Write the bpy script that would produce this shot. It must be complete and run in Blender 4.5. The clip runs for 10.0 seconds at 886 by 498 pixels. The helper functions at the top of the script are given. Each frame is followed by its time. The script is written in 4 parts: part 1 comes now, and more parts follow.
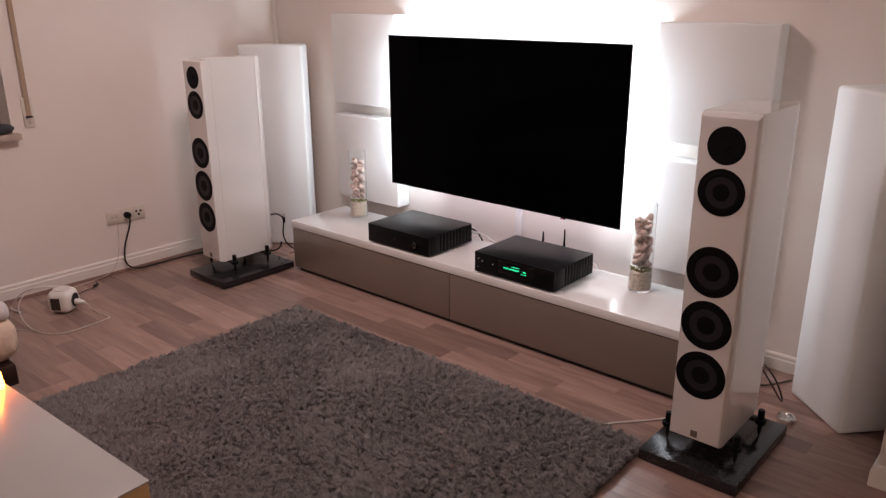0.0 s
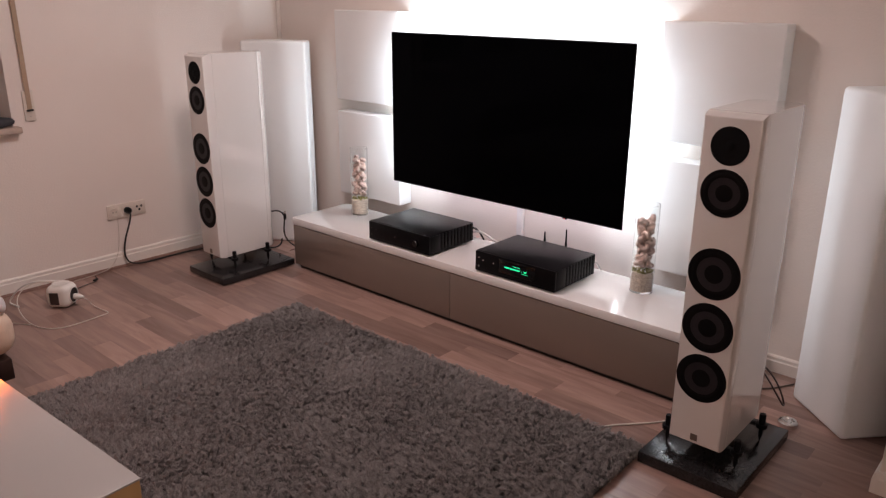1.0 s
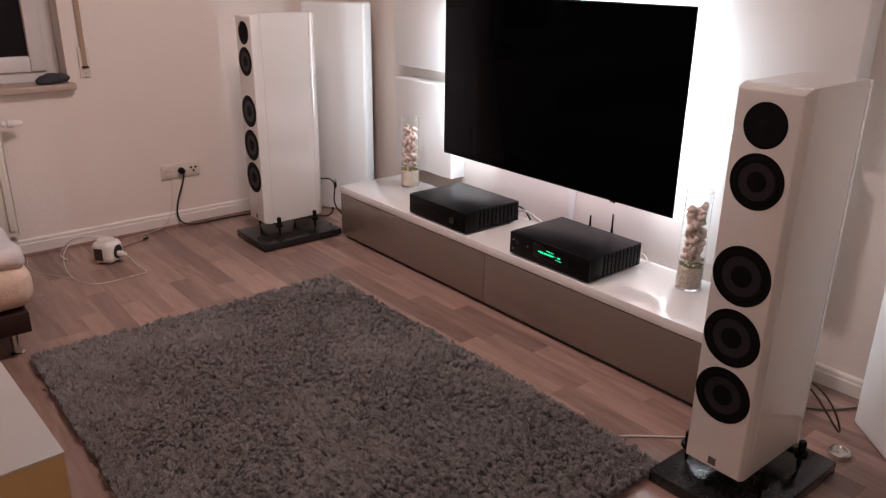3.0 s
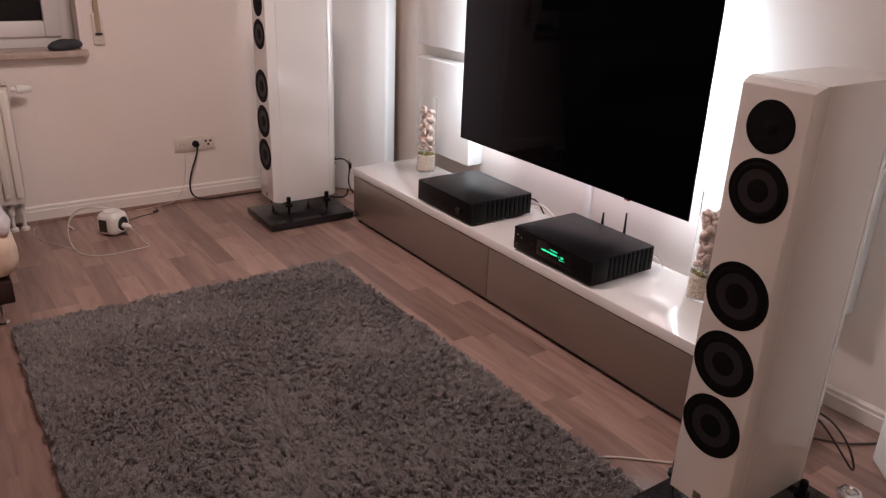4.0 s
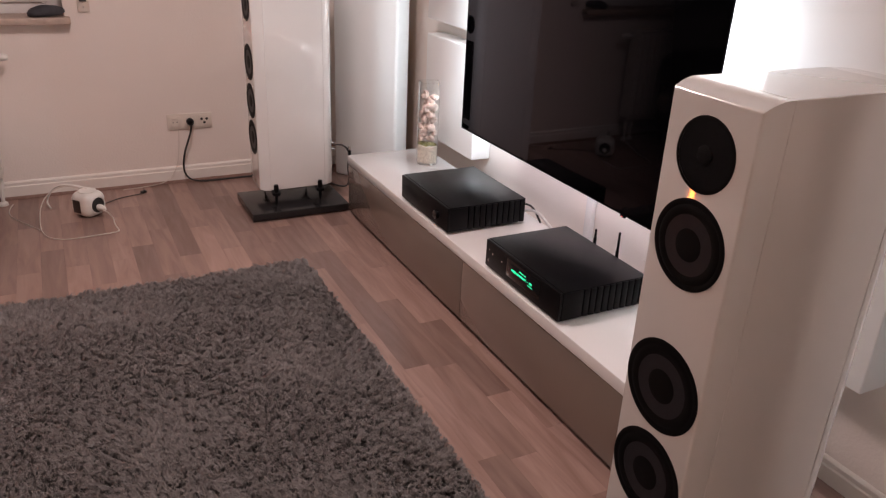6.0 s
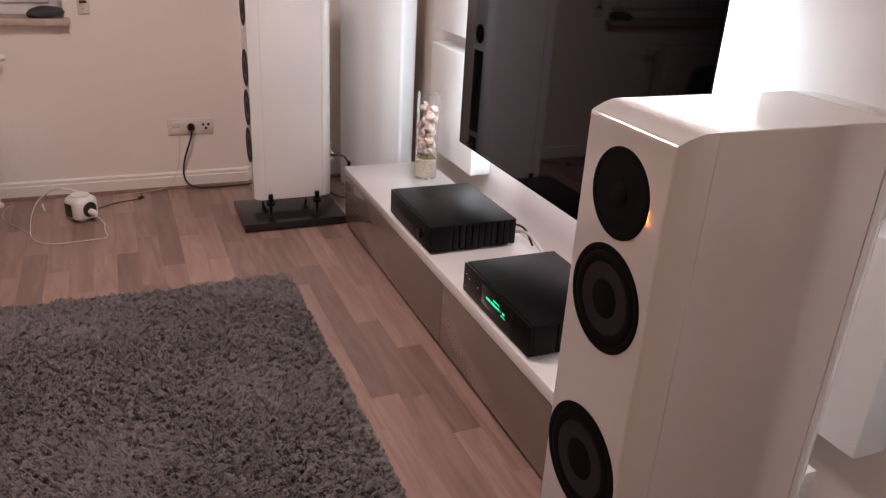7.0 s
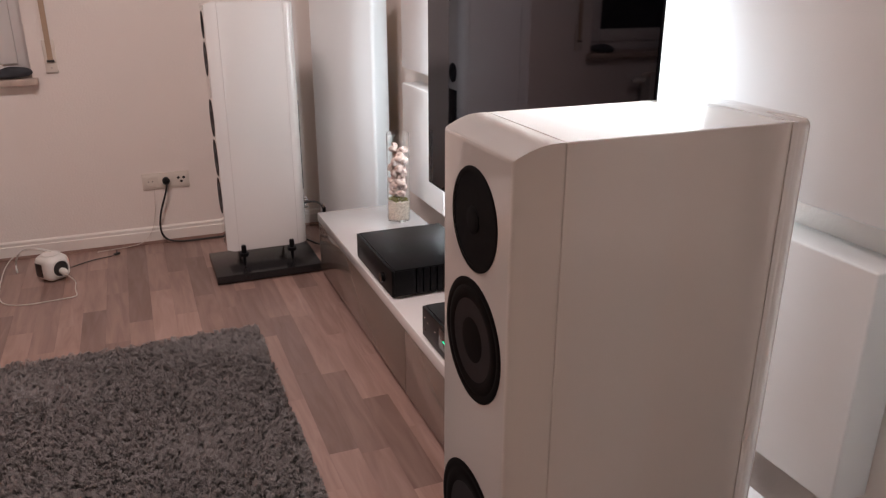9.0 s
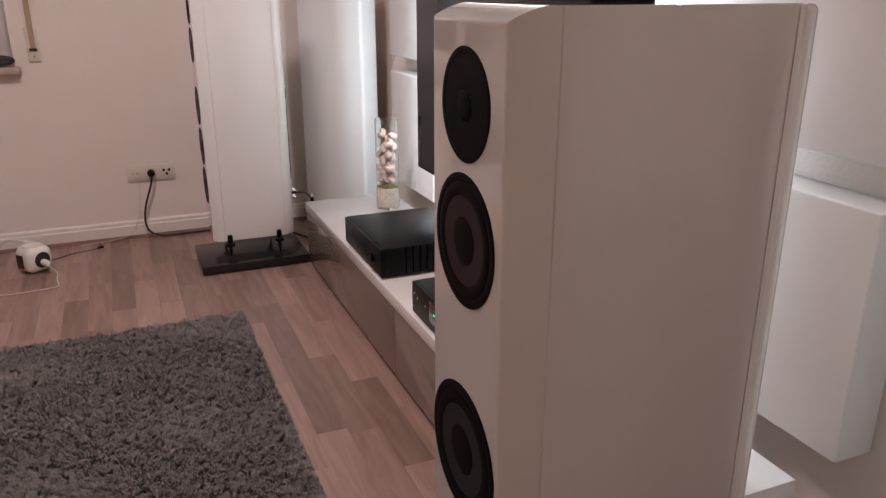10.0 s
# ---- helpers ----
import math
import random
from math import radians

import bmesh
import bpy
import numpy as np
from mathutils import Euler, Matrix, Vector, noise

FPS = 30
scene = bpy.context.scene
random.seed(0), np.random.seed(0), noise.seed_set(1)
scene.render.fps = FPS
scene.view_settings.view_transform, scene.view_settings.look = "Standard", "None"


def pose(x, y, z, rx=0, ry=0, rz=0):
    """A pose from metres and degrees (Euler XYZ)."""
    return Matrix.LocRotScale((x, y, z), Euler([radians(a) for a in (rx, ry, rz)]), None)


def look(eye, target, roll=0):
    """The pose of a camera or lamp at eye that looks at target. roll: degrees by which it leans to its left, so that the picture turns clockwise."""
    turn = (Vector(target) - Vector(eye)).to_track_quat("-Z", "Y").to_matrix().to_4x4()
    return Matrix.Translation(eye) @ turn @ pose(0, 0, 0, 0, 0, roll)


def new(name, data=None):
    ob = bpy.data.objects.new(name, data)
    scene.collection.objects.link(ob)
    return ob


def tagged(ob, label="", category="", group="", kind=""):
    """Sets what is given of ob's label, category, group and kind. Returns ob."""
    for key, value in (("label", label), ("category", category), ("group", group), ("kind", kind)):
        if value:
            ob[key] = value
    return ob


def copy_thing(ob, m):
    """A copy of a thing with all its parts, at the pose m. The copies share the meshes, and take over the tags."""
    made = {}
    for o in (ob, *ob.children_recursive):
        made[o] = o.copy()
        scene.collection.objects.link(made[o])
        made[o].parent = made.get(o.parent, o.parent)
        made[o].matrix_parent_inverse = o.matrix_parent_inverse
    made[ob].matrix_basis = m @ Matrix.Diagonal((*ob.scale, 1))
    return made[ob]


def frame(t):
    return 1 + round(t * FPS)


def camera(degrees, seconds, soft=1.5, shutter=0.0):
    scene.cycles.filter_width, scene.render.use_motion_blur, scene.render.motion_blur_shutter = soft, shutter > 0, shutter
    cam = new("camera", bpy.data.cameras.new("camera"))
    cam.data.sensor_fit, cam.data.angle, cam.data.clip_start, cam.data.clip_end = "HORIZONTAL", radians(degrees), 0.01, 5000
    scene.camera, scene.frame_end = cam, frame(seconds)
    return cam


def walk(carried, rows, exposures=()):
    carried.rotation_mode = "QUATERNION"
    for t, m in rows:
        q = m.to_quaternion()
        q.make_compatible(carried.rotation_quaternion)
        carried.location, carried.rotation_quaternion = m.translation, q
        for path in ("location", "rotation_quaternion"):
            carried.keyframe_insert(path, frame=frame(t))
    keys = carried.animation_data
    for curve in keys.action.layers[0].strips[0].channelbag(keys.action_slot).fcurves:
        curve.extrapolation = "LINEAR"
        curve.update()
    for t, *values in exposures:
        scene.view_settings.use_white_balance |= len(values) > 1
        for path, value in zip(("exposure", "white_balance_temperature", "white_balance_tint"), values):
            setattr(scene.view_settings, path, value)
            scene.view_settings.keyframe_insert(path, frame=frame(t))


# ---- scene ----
cam = camera(60.4, 10.0, soft=1.3)
METRES, EYE, TILT, LEAN, TURN = 2.13, 1.504, 0.0, 0.0, 41.2
ROWS = [
    (0.0, 0.0, 0.0, 0.0, -0.08, -18.34, 0.25),
    (0.5, 0.0023, 0.0011, -0.0007, -0.14, -18.35, 0.03),
    (1.0, 0.007, 0.0107, -0.0046, 0.4, -18.4, -0.28),
    (1.5, 0.033, 0.0328, -0.0096, 0.88, -18.34, -0.65),
    (2.0, 0.0855, 0.0615, -0.0158, 4.36, -18.43, -1.33),
    (2.5, 0.1327, 0.0855, -0.0227, 7.4, -19.54, -0.69),
    (4.0, 0.2525, 0.2309, -0.0387, 14.46, -21.92, -2.11),
    (4.5, 0.315, 0.2775, -0.0406, 17.76, -23.06, -2.28),
    (5.0, 0.3446, 0.3455, -0.0489, 19.1, -23.64, -1.87),
    (5.5, 0.3687, 0.433, -0.0502, 20.29, -23.85, -2.01),
    (7.0, 0.4663, 0.6161, -0.0577, 26.26, -23.58, -3.05),
    (7.5, 0.4856, 0.6736, -0.0572, 26.96, -22.86, -2.64),
    (8.0, 0.5167, 0.6888, -0.0513, 27.15, -21.81, -1.54),
    (8.5, 0.5279, 0.697, -0.0592, 27.05, -21.01, -0.73),
    (9.0, 0.5295, 0.7, -0.0788, 26.8, -20.22, -0.07),
    (9.5, 0.5308, 0.7005, -0.1076, 26.44, -19.54, 0.14),
    (10.0, 0.5285, 0.7023, -0.1426, 25.99, -18.94, -0.01),
]
walk(cam, [(t, pose(0, 0, EYE, TILT, LEAN, TURN) @ pose(METRES * x, METRES * y, METRES * z, 90 + pitch, roll, yaw)) for t, x, y, z, yaw, pitch, roll in ROWS],
     exposures=((0.0, 0.0, 6420, 10), (4.0, 0.0, 6480, 10), (5.5, 0.12, 6500, 10), (7.0, 0.10, 6400, 9.5), (8.5, 0.02, 6300, 7), (10.0, 0.02, 6320, 7.5)))

# ---- world and light ----
world = bpy.data.worlds.new("night")
scene.world = world
world.use_nodes = True
world.node_tree.nodes["Background"].inputs["Color"].default_value = (0.02, 0.025, 0.04, 1)
world.node_tree.nodes["Background"].inputs["Strength"].default_value = 0.3


def area_lamp(name, m, energy, colour, sx, sy, shape="RECTANGLE"):
    d = bpy.data.lights.new(name, "AREA")
    d.shape, d.size, d.size_y, d.energy, d.color = shape, sx, sy, energy, colour
    ob = new(name, d)
    ob.matrix_world = m
    return ob


TV_X0, TV_X1, TV_Z0, TV_Z1, TV_Y = -2.950, -1.535, 0.520, 1.315, 2.940
WALL_W, WALL_N = -4.137, 3.120
LED = (0.85, 0.935, 1.02)
CX, CZ = (TV_X0 + TV_X1) / 2, (TV_Z0 + TV_Z1) / 2
LED_Y = TV_Y + 0.026
area_lamp("led_strip_light_top", look((CX, LED_Y, TV_Z1 - 0.015), (CX, LED_Y + 0.8, TV_Z1 + 0.9)), 4.8, LED, 1.34, 0.010)
area_lamp("led_strip_light_bottom", look((CX, LED_Y, TV_Z0 + 0.03), (CX, LED_Y + 1, TV_Z0 - 0.3)), 1.1, (1.0, 0.84, 0.95), 1.30, 0.010)
for sx, x, side_w, rear_w in ((-1, TV_X0 + 0.006, 1.9, 5.0), (1, TV_X1 - 0.006, 1.6, 5.2)):
    # fill lamp added in the gap behind each edge, no strip there
    area_lamp("side_fill_light", look((x, 3.014, CZ), (x + sx, 3.014, CZ)), side_w, LED, 0.012, 0.74)
    area_lamp("led_strip_light_rear", look((x - sx * 0.22, LED_Y, CZ), (x + sx * 0.70, LED_Y + 0.22, CZ)), rear_w, LED, 0.012, 0.70)
WARM = (1.0, 0.786, 0.752)
# warm fill aimed at the ceiling, an added source out of view
area_lamp("uplight_fill", look((0.72, -0.75, 1.86), (0.72, -0.65, 4)), 32, WARM, 0.30, 0.30, "DISK")
# added overhead fill, its position set by the balance of the room light
area_lamp("overhead_fill_light", look((-2.3, 1.72, 2.36), (-2.3, 1.72, 0)), 28.5, WARM, 0.50, 0.50, "DISK")

# ---- materials ----


def mat(name, col, rough=0.5, metal=0.0, scale=8.0, var=0.06, bump=0.0, bscale=200.0, coat=0.0, spec=0.5, ob_var=0.0, detail=6.0):
    m = bpy.data.materials.new(name)
    m.use_nodes = True
    nt = m.node_tree
    n, ln = nt.nodes, nt.links
    b = n["Principled BSDF"]
    b.inputs["Roughness"].default_value = rough
    b.inputs["Metallic"].default_value = metal
    b.inputs["Coat Weight"].default_value = coat
    b.inputs["Coat Roughness"].default_value = 0.06
    b.inputs["Specular IOR Level"].default_value = spec
    tc = n.new("ShaderNodeTexCoord")
    ns = n.new("ShaderNodeTexNoise")
    ns.inputs["Scale"].default_value = scale
    ns.inputs["Detail"].default_value = detail
    ln.new(tc.outputs["Object"], ns.inputs["Vector"])
    hsv = n.new("ShaderNodeHueSaturation")
    hsv.inputs["Color"].default_value = (*col, 1)
    mr = n.new("ShaderNodeMapRange")
    mr.inputs["From Min"].default_value, mr.inputs["From Max"].default_value = 0.25, 0.75
    mr.inputs["To Min"].default_value, mr.inputs["To Max"].default_value = 1 - var, 1 + var
    ln.new(ns.outputs["Fac"], mr.inputs["Value"])
    val = mr.outputs["Result"]
    if ob_var:
        oi = n.new("ShaderNodeObjectInfo")
        mo = n.new("ShaderNodeMapRange")
        mo.inputs["To Min"].default_value, mo.inputs["To Max"].default_value = 1 - ob_var, 1 + ob_var
        ln.new(oi.outputs["Random"], mo.inputs["Value"])
        mu = n.new("ShaderNodeMath")
        mu.operation = "MULTIPLY"
        ln.new(val, mu.inputs[0])
        ln.new(mo.outputs["Result"], mu.inputs[1])
        val = mu.outputs["Value"]
    ln.new(val, hsv.inputs["Value"])
    ln.new(hsv.outputs["Color"], b.inputs["Base Color"])
    if bump:
        nb = n.new("ShaderNodeTexNoise")
        nb.inputs["Scale"].default_value = bscale
        nb.inputs["Detail"].default_value = 4
        ln.new(tc.outputs["Object"], nb.inputs["Vector"])
        bu = n.new("ShaderNodeBump")
        bu.inputs["Strength"].default_value = bump
        bu.inputs["Distance"].default_value = 0.004
        ln.new(nb.outputs["Fac"], bu.inputs["Height"])
        ln.new(bu.outputs["Normal"], b.inputs["Normal"])
    return m


def glow(name, col, strength):
    m = bpy.data.materials.new(name)
    m.use_nodes = True
    b = m.node_tree.nodes["Principled BSDF"]
    b.inputs["Base Color"].default_value = (*col, 1)
    b.inputs["Emission Color"].default_value = (*col, 1)
    b.inputs["Emission Strength"].default_value = strength
    return m


M_WALL = mat("wall_paint", (0.81, 0.745, 0.695), 0.85, scale=2.0, var=0.025, bump=0.3, bscale=110)
# ochre tint for an unseen wall, chosen to throw warm light back
M_BOUNCE = mat("ochre_bounce_paint", (0.74, 0.665, 0.56), 0.8, scale=2.0, var=0.03, bump=0.35, bscale=110)
M_CEIL = mat("ceiling_paint", (0.80, 0.78, 0.75), 0.9, scale=2.0, var=0.02, bump=0.2)
M_TRIM = mat("trim_paint", (0.80, 0.76, 0.71), 0.45, scale=6, var=0.03)
M_LACQ = mat("white_lacquer", (0.84, 0.83, 0.82), 0.10, scale=3, var=0.012, coat=0.5)
M_SPEAKER = mat("white_gloss_lacquer", (0.75, 0.73, 0.705), 0.07, scale=2.5, var=0.015, coat=1.0, bump=0.006, bscale=30)
M_SPEAKER.node_tree.nodes["Principled BSDF"].inputs["Coat IOR"].default_value = 1.75
M_SPEAKER.node_tree.nodes["Principled BSDF"].inputs["Coat Roughness"].default_value = 0.03
M_SEAM = mat("joint_filler", (0.56, 0.53, 0.50), 0.6)
M_GREIGE = mat("greige_gloss", (0.200, 0.158, 0.133), 0.13, scale=3, var=0.03, coat=0.4)
M_BLACK_GAP = mat("dark_plinth", (0.02, 0.018, 0.017), 0.6)
M_FABRIC = mat("white_acoustic_fabric", (0.82, 0.83, 0.82), 0.95, scale=4, var=0.02, bump=0.25, bscale=700)
_fb = M_FABRIC.node_tree.nodes["Principled BSDF"]
_fb.inputs["Subsurface Weight"].default_value = 0.35
_fb.inputs["Subsurface Radius"].default_value = (1.0, 1.0, 1.0)
_fb.inputs["Subsurface Scale"].default_value = 0.025
M_SCREEN = mat("screen_glass", (0.0012, 0.0012, 0.0016), 0.03, var=0.02, spec=0.42)
_sn = M_SCREEN.node_tree
_lw = _sn.nodes.new("ShaderNodeLayerWeight")
_lw.inputs["Blend"].default_value = 0.5
_sn.nodes["Principled BSDF"].inputs["Specular Tint"].default_value = (0.84, 0.78, 1.0, 1)
_sm = _sn.nodes.new("ShaderNodeMapRange")
_sm.inputs["From Min"].default_value, _sm.inputs["From Max"].default_value = 0.32, 0.56
_sm.inputs["To Min"].default_value, _sm.inputs["To Max"].default_value = 0.02, 0.8
_sn.links.new(_lw.outputs["Facing"], _sm.inputs["Value"])
_sn.links.new(_sm.outputs["Result"], _sn.nodes["Principled BSDF"].inputs["Specular IOR Level"])
M_BEZEL = mat("bezel_metal", (0.004, 0.004, 0.005), 0.8, spec=0.04)
M_BLACK = mat("black_anodised", (0.0055, 0.0055, 0.0065), 0.36, spec=0.13, scale=30, var=0.12, bump=0.04, bscale=900)
M_BLACK_GLOSS = mat("black_gloss", (0.006, 0.006, 0.007), 0.12)
M_GRANITE = mat("black_granite", (0.018, 0.017, 0.018), 0.2, spec=0.42, scale=120, var=0.5, bump=0.02, bscale=300)
M_RUBBER = mat("black_rubber", (0.0035, 0.0035, 0.004), 0.6, var=0.1, spec=0.12)
M_CONE = mat("graphite_cone", (0.022, 0.0205, 0.0235), 0.45, scale=60, var=0.12, spec=0.2)
M_MESH = mat("black_mesh", (0.004, 0.004, 0.005), 0.7, bump=0.4, bscale=1200, spec=0.12)
M_STEEL = mat("polished_steel", (0.70, 0.69, 0.68), 0.22, metal=1.0, scale=40, var=0.05)
M_PLASTIC = mat("white_plastic", (0.80, 0.78, 0.74), 0.35, scale=10, var=0.02)
M_SOCKET = mat("cream_plastic", (0.71, 0.65, 0.58), 0.35, scale=10, var=0.02)
M_CABLE_B = mat("black_cable", (0.012, 0.011, 0.011), 0.5)
M_CABLE_W = mat("white_cable", (0.66, 0.60, 0.54), 0.45)
M_CABLE_BR = mat("brown_cable", (0.10, 0.07, 0.055), 0.45)
M_STRAP = mat("strap_webbing", (0.42, 0.31, 0.22), 0.85, scale=200, var=0.1, bump=0.2, bscale=800)
M_SILL = mat("sill_stone", (0.46, 0.36, 0.30), 0.4, scale=40, var=0.12)
M_PVC = mat("window_frame_plastic", (0.76, 0.75, 0.74), 0.3, scale=4, var=0.02)
M_RAD = mat("radiator_enamel", (0.80, 0.76, 0.70), 0.35, scale=5, var=0.02)
M_BRASS = mat("pipe_metal", (0.55, 0.50, 0.46), 0.35, metal=0.8)
M_POUCH = mat("dark_grey_fabric", (0.045, 0.047, 0.055), 0.85, scale=30, var=0.2, bump=0.3, bscale=300)
M_SOFA = mat("cream_plush", (0.62, 0.50, 0.40), 0.95, scale=14, var=0.16, bump=0.6, bscale=120)
M_THROW = mat("pale_throw", (0.58, 0.57, 0.58), 0.95, scale=10, var=0.1, bump=0.5, bscale=160)
M_DKWOOD = mat("dark_wood", (0.030, 0.014, 0.011), 0.4, scale=20, var=0.2)
M_TABLE = mat("table_lacquer", (0.44, 0.42, 0.405), 0.25, scale=4, var=0.015)
M_OAK = mat("oak_panel", (0.46, 0.30, 0.13), 0.45, scale=9, var=0.08)
M_PILE = mat("shag_pile", (0.255, 0.237, 0.233), 0.95, scale=9, var=0.12, bump=0.0, spec=0.15)
M_BACKING = mat("rug_backing", (0.07, 0.066, 0.066), 0.95, scale=30, var=0.2)
M_SAND = mat("sand", (0.52, 0.45, 0.37), 0.9, scale=170, var=0.55, bump=0.6, bscale=400)
M_MOSS = mat("dried_moss", (0.21, 0.20, 0.06), 0.9, scale=60, var=0.3)
M_GREEN = glow("green_display", (0.03, 0.9, 0.40), 1.1)
M_LED = glow("status_light", (0.85, 0.68, 0.60), 0.25)
M_RED = glow("red_standby", (1.0, 0.08, 0.08), 0.8)
M_ORANGE = glow("orange_glass", (1.0, 0.16, 0.015), 48.0)
M_STRIP = glow("led_strip", (0.85, 0.92, 1.0), 2.0)

# glass
M_GLASS = bpy.data.materials.new("clear_glass")
M_GLASS.use_nodes = True
_b = M_GLASS.node_tree.nodes["Principled BSDF"]
_b.inputs["Base Color"].default_value = (0.97, 0.985, 0.98, 1)
_b.inputs["Roughness"].default_value = 0.01
_b.inputs["IOR"].default_value = 1.45
_b.inputs["Transmission Weight"].default_value = 1.0
M_PANE = mat("night_pane", (0.006, 0.007, 0.010), 0.03, var=0.02)

# striped shell
M_SHELL = mat("striped_shell", (0.72, 0.52, 0.43), 0.5, scale=30, var=0.12)
_nt = M_SHELL.node_tree
_w = _nt.nodes.new("ShaderNodeTexWave")
_w.inputs["Scale"].default_value = 1.1
_w.inputs["Distortion"].default_value = 1.6
_w.inputs["Detail"].default_value = 2
_mx = _nt.nodes.new("ShaderNodeMix")
_mx.data_type = "RGBA"
_mx.inputs[6].default_value = (0.60, 0.47, 0.41, 1)
_mx.inputs[7].default_value = (0.20, 0.105, 0.085, 1)
_tc = _nt.nodes.new("ShaderNodeTexCoord")
_nt.links.new(_tc.outputs["Object"], _w.inputs["Vector"])
_cr = _nt.nodes.new("ShaderNodeMapRange")
_cr.inputs["From Min"].default_value, _cr.inputs["From Max"].default_value = 0.66, 0.90
_nt.links.new(_w.outputs["Fac"], _cr.inputs["Value"])
_nt.links.new(_cr.outputs["Result"], _mx.inputs[0])
_nt.links.new(_mx.outputs[2], _nt.nodes["Principled BSDF"].inputs["Base Color"])


def wood_mat():
    m = bpy.data.materials.new("laminate_oak")
    m.use_nodes = True
    nt = m.node_tree
    n, ln = nt.nodes, nt.links
    b = n["Principled BSDF"]
    tc = n.new("ShaderNodeTexCoord")
    mp = n.new("ShaderNodeMapping")
    mp.inputs["Scale"].default_value = (3.2, 27, 27)
    oi = n.new("ShaderNodeObjectInfo")
    ge = n.new("ShaderNodeNewGeometry")
    ad = n.new("ShaderNodeMath")
    ad.operation = "ADD"
    ln.new(oi.outputs["Random"], ad.inputs[0])
    ln.new(ge.outputs["Random Per Island"], ad.inputs[1])
    fr = n.new("ShaderNodeMath")
    fr.operation = "FRACT"
    ln.new(ad.outputs[0], fr.inputs[0])
    wn = n.new("ShaderNodeTexWhiteNoise")
    wn.noise_dimensions = "1D"
    ln.new(fr.outputs[0], wn.inputs["W"])
    sc = n.new("ShaderNodeVectorMath")
    sc.operation = "SCALE"
    sc.inputs["Scale"].default_value = 9.0
    ln.new(wn.outputs["Color"], sc.inputs[0])
    av = n.new("ShaderNodeVectorMath")
    ln.new(tc.outputs["Object"], av.inputs[0])
    ln.new(sc.outputs[0], av.inputs[1])
    ln.new(av.outputs[0], mp.inputs["Vector"])
    ns = n.new("ShaderNodeTexNoise")
    ns.inputs["Scale"].default_value = 1.0
    ns.inputs["Detail"].default_value = 6
    ns.inputs["Roughness"].default_value = 0.52
    ns.inputs["Distortion"].default_value = 0.8
    ln.new(mp.outputs[0], ns.inputs["Vector"])
    ramp = n.new("ShaderNodeValToRGB")
    e = ramp.color_ramp.elements
    e[0].position, e[0].color = 0.28, (0.222, 0.140, 0.115, 1)
    e[1].position, e[1].color = 0.74, (0.325, 0.216, 0.182, 1)
    ln.new(ns.outputs["Fac"], ramp.inputs["Fac"])
    hsv = n.new("ShaderNodeHueSaturation")
    mr = n.new("ShaderNodeMapRange")
    mr.inputs["To Min"].default_value, mr.inputs["To Max"].default_value = 0.74, 1.36
    ln.new(fr.outputs[0], mr.inputs["Value"])
    ln.new(mr.outputs[0], hsv.inputs["Value"])
    ln.new(ramp.outputs["Color"], hsv.inputs["Color"])
    ln.new(hsv.outputs["Color"], b.inputs["Base Color"])
    b.inputs["Roughness"].default_value = 0.27
    bu = n.new("ShaderNodeBump")
    bu.inputs["Strength"].default_value = 0.08
    bu.inputs["Distance"].default_value = 0.002
    ln.new(ns.outputs["Fac"], bu.inputs["Height"])
    ln.new(bu.outputs["Normal"], b.inputs["Normal"])
    return m


M_WOOD = wood_mat()

# ---- mesh helpers ----


def box(bm, x0, x1, y0, y1, z0, z1, bev=0.0, seg=2):
    g = bmesh.ops.create_cube(bm, size=1.0)
    vs = g["verts"]
    for v in vs:
        v.co = Vector(((x0 + x1) / 2 + v.co.x * (x1 - x0), (y0 + y1) / 2 + v.co.y * (y1 - y0), (z0 + z1) / 2 + v.co.z * (z1 - z0)))
    if bev:
        es = list({e for v in vs for e in v.link_edges})
        bmesh.ops.bevel(bm, geom=es, offset=bev, segments=seg, profile=0.5, affect="EDGES", clamp_overlap=True)
    return bm


def prism(bm, pts, z0, z1):
    """Upright prism over a plan outline."""
    lo = [bm.verts.new((x, y, z0)) for x, y in pts]
    hi = [bm.verts.new((x, y, z1)) for x, y in pts]
    bm.faces.new(lo[::-1])
    bm.faces.new(hi)
    for i in range(len(pts)):
        j = (i + 1) % len(pts)
        bm.faces.new((lo[i], lo[j], hi[j], hi[i]))
    bmesh.ops.recalc_face_normals(bm, faces=bm.faces[:])
    return bm


def lathe(bm, prof, seg=32, m=None):
    """Turned body about z from (radius, height) pairs, moved by m."""
    m = m or Matrix()
    rings = []
    for r, z in prof:
        if r <= 1e-6:
            rings.append([bm.verts.new(m @ Vector((0, 0, z)))])
        else:
            rings.append([bm.verts.new(m @ Vector((r * math.cos(2 * math.pi * i / seg), r * math.sin(2 * math.pi * i / seg), z))) for i in range(seg)])
    for a, b in zip(rings, rings[1:]):
        for i in range(seg):
            j = (i + 1) % seg
            q = [a[i % len(a)], a[j % len(a)], b[j % len(b)], b[i % len(b)]]
            f = []
            for v in q:
                if v not in f:
                    f.append(v)
            if len(f) > 2:
                bm.faces.new(f)
    bmesh.ops.recalc_face_normals(bm, faces=bm.faces[:])
    return bm


def mesh(name, bm, material, smooth=None):
    me = bpy.data.meshes.new(name)
    bm.to_mesh(me)
    bm.free()
    me.materials.append(material)
    if smooth is not None:
        me.shade_smooth()
        me.set_sharp_from_angle(angle=radians(smooth))
    return me


def part(name, bm, material, parent, label="", smooth=35):
    ob = new(name, mesh(name, bm, material, smooth))
    ob.parent = parent
    if label:
        ob["label"] = label
    return ob


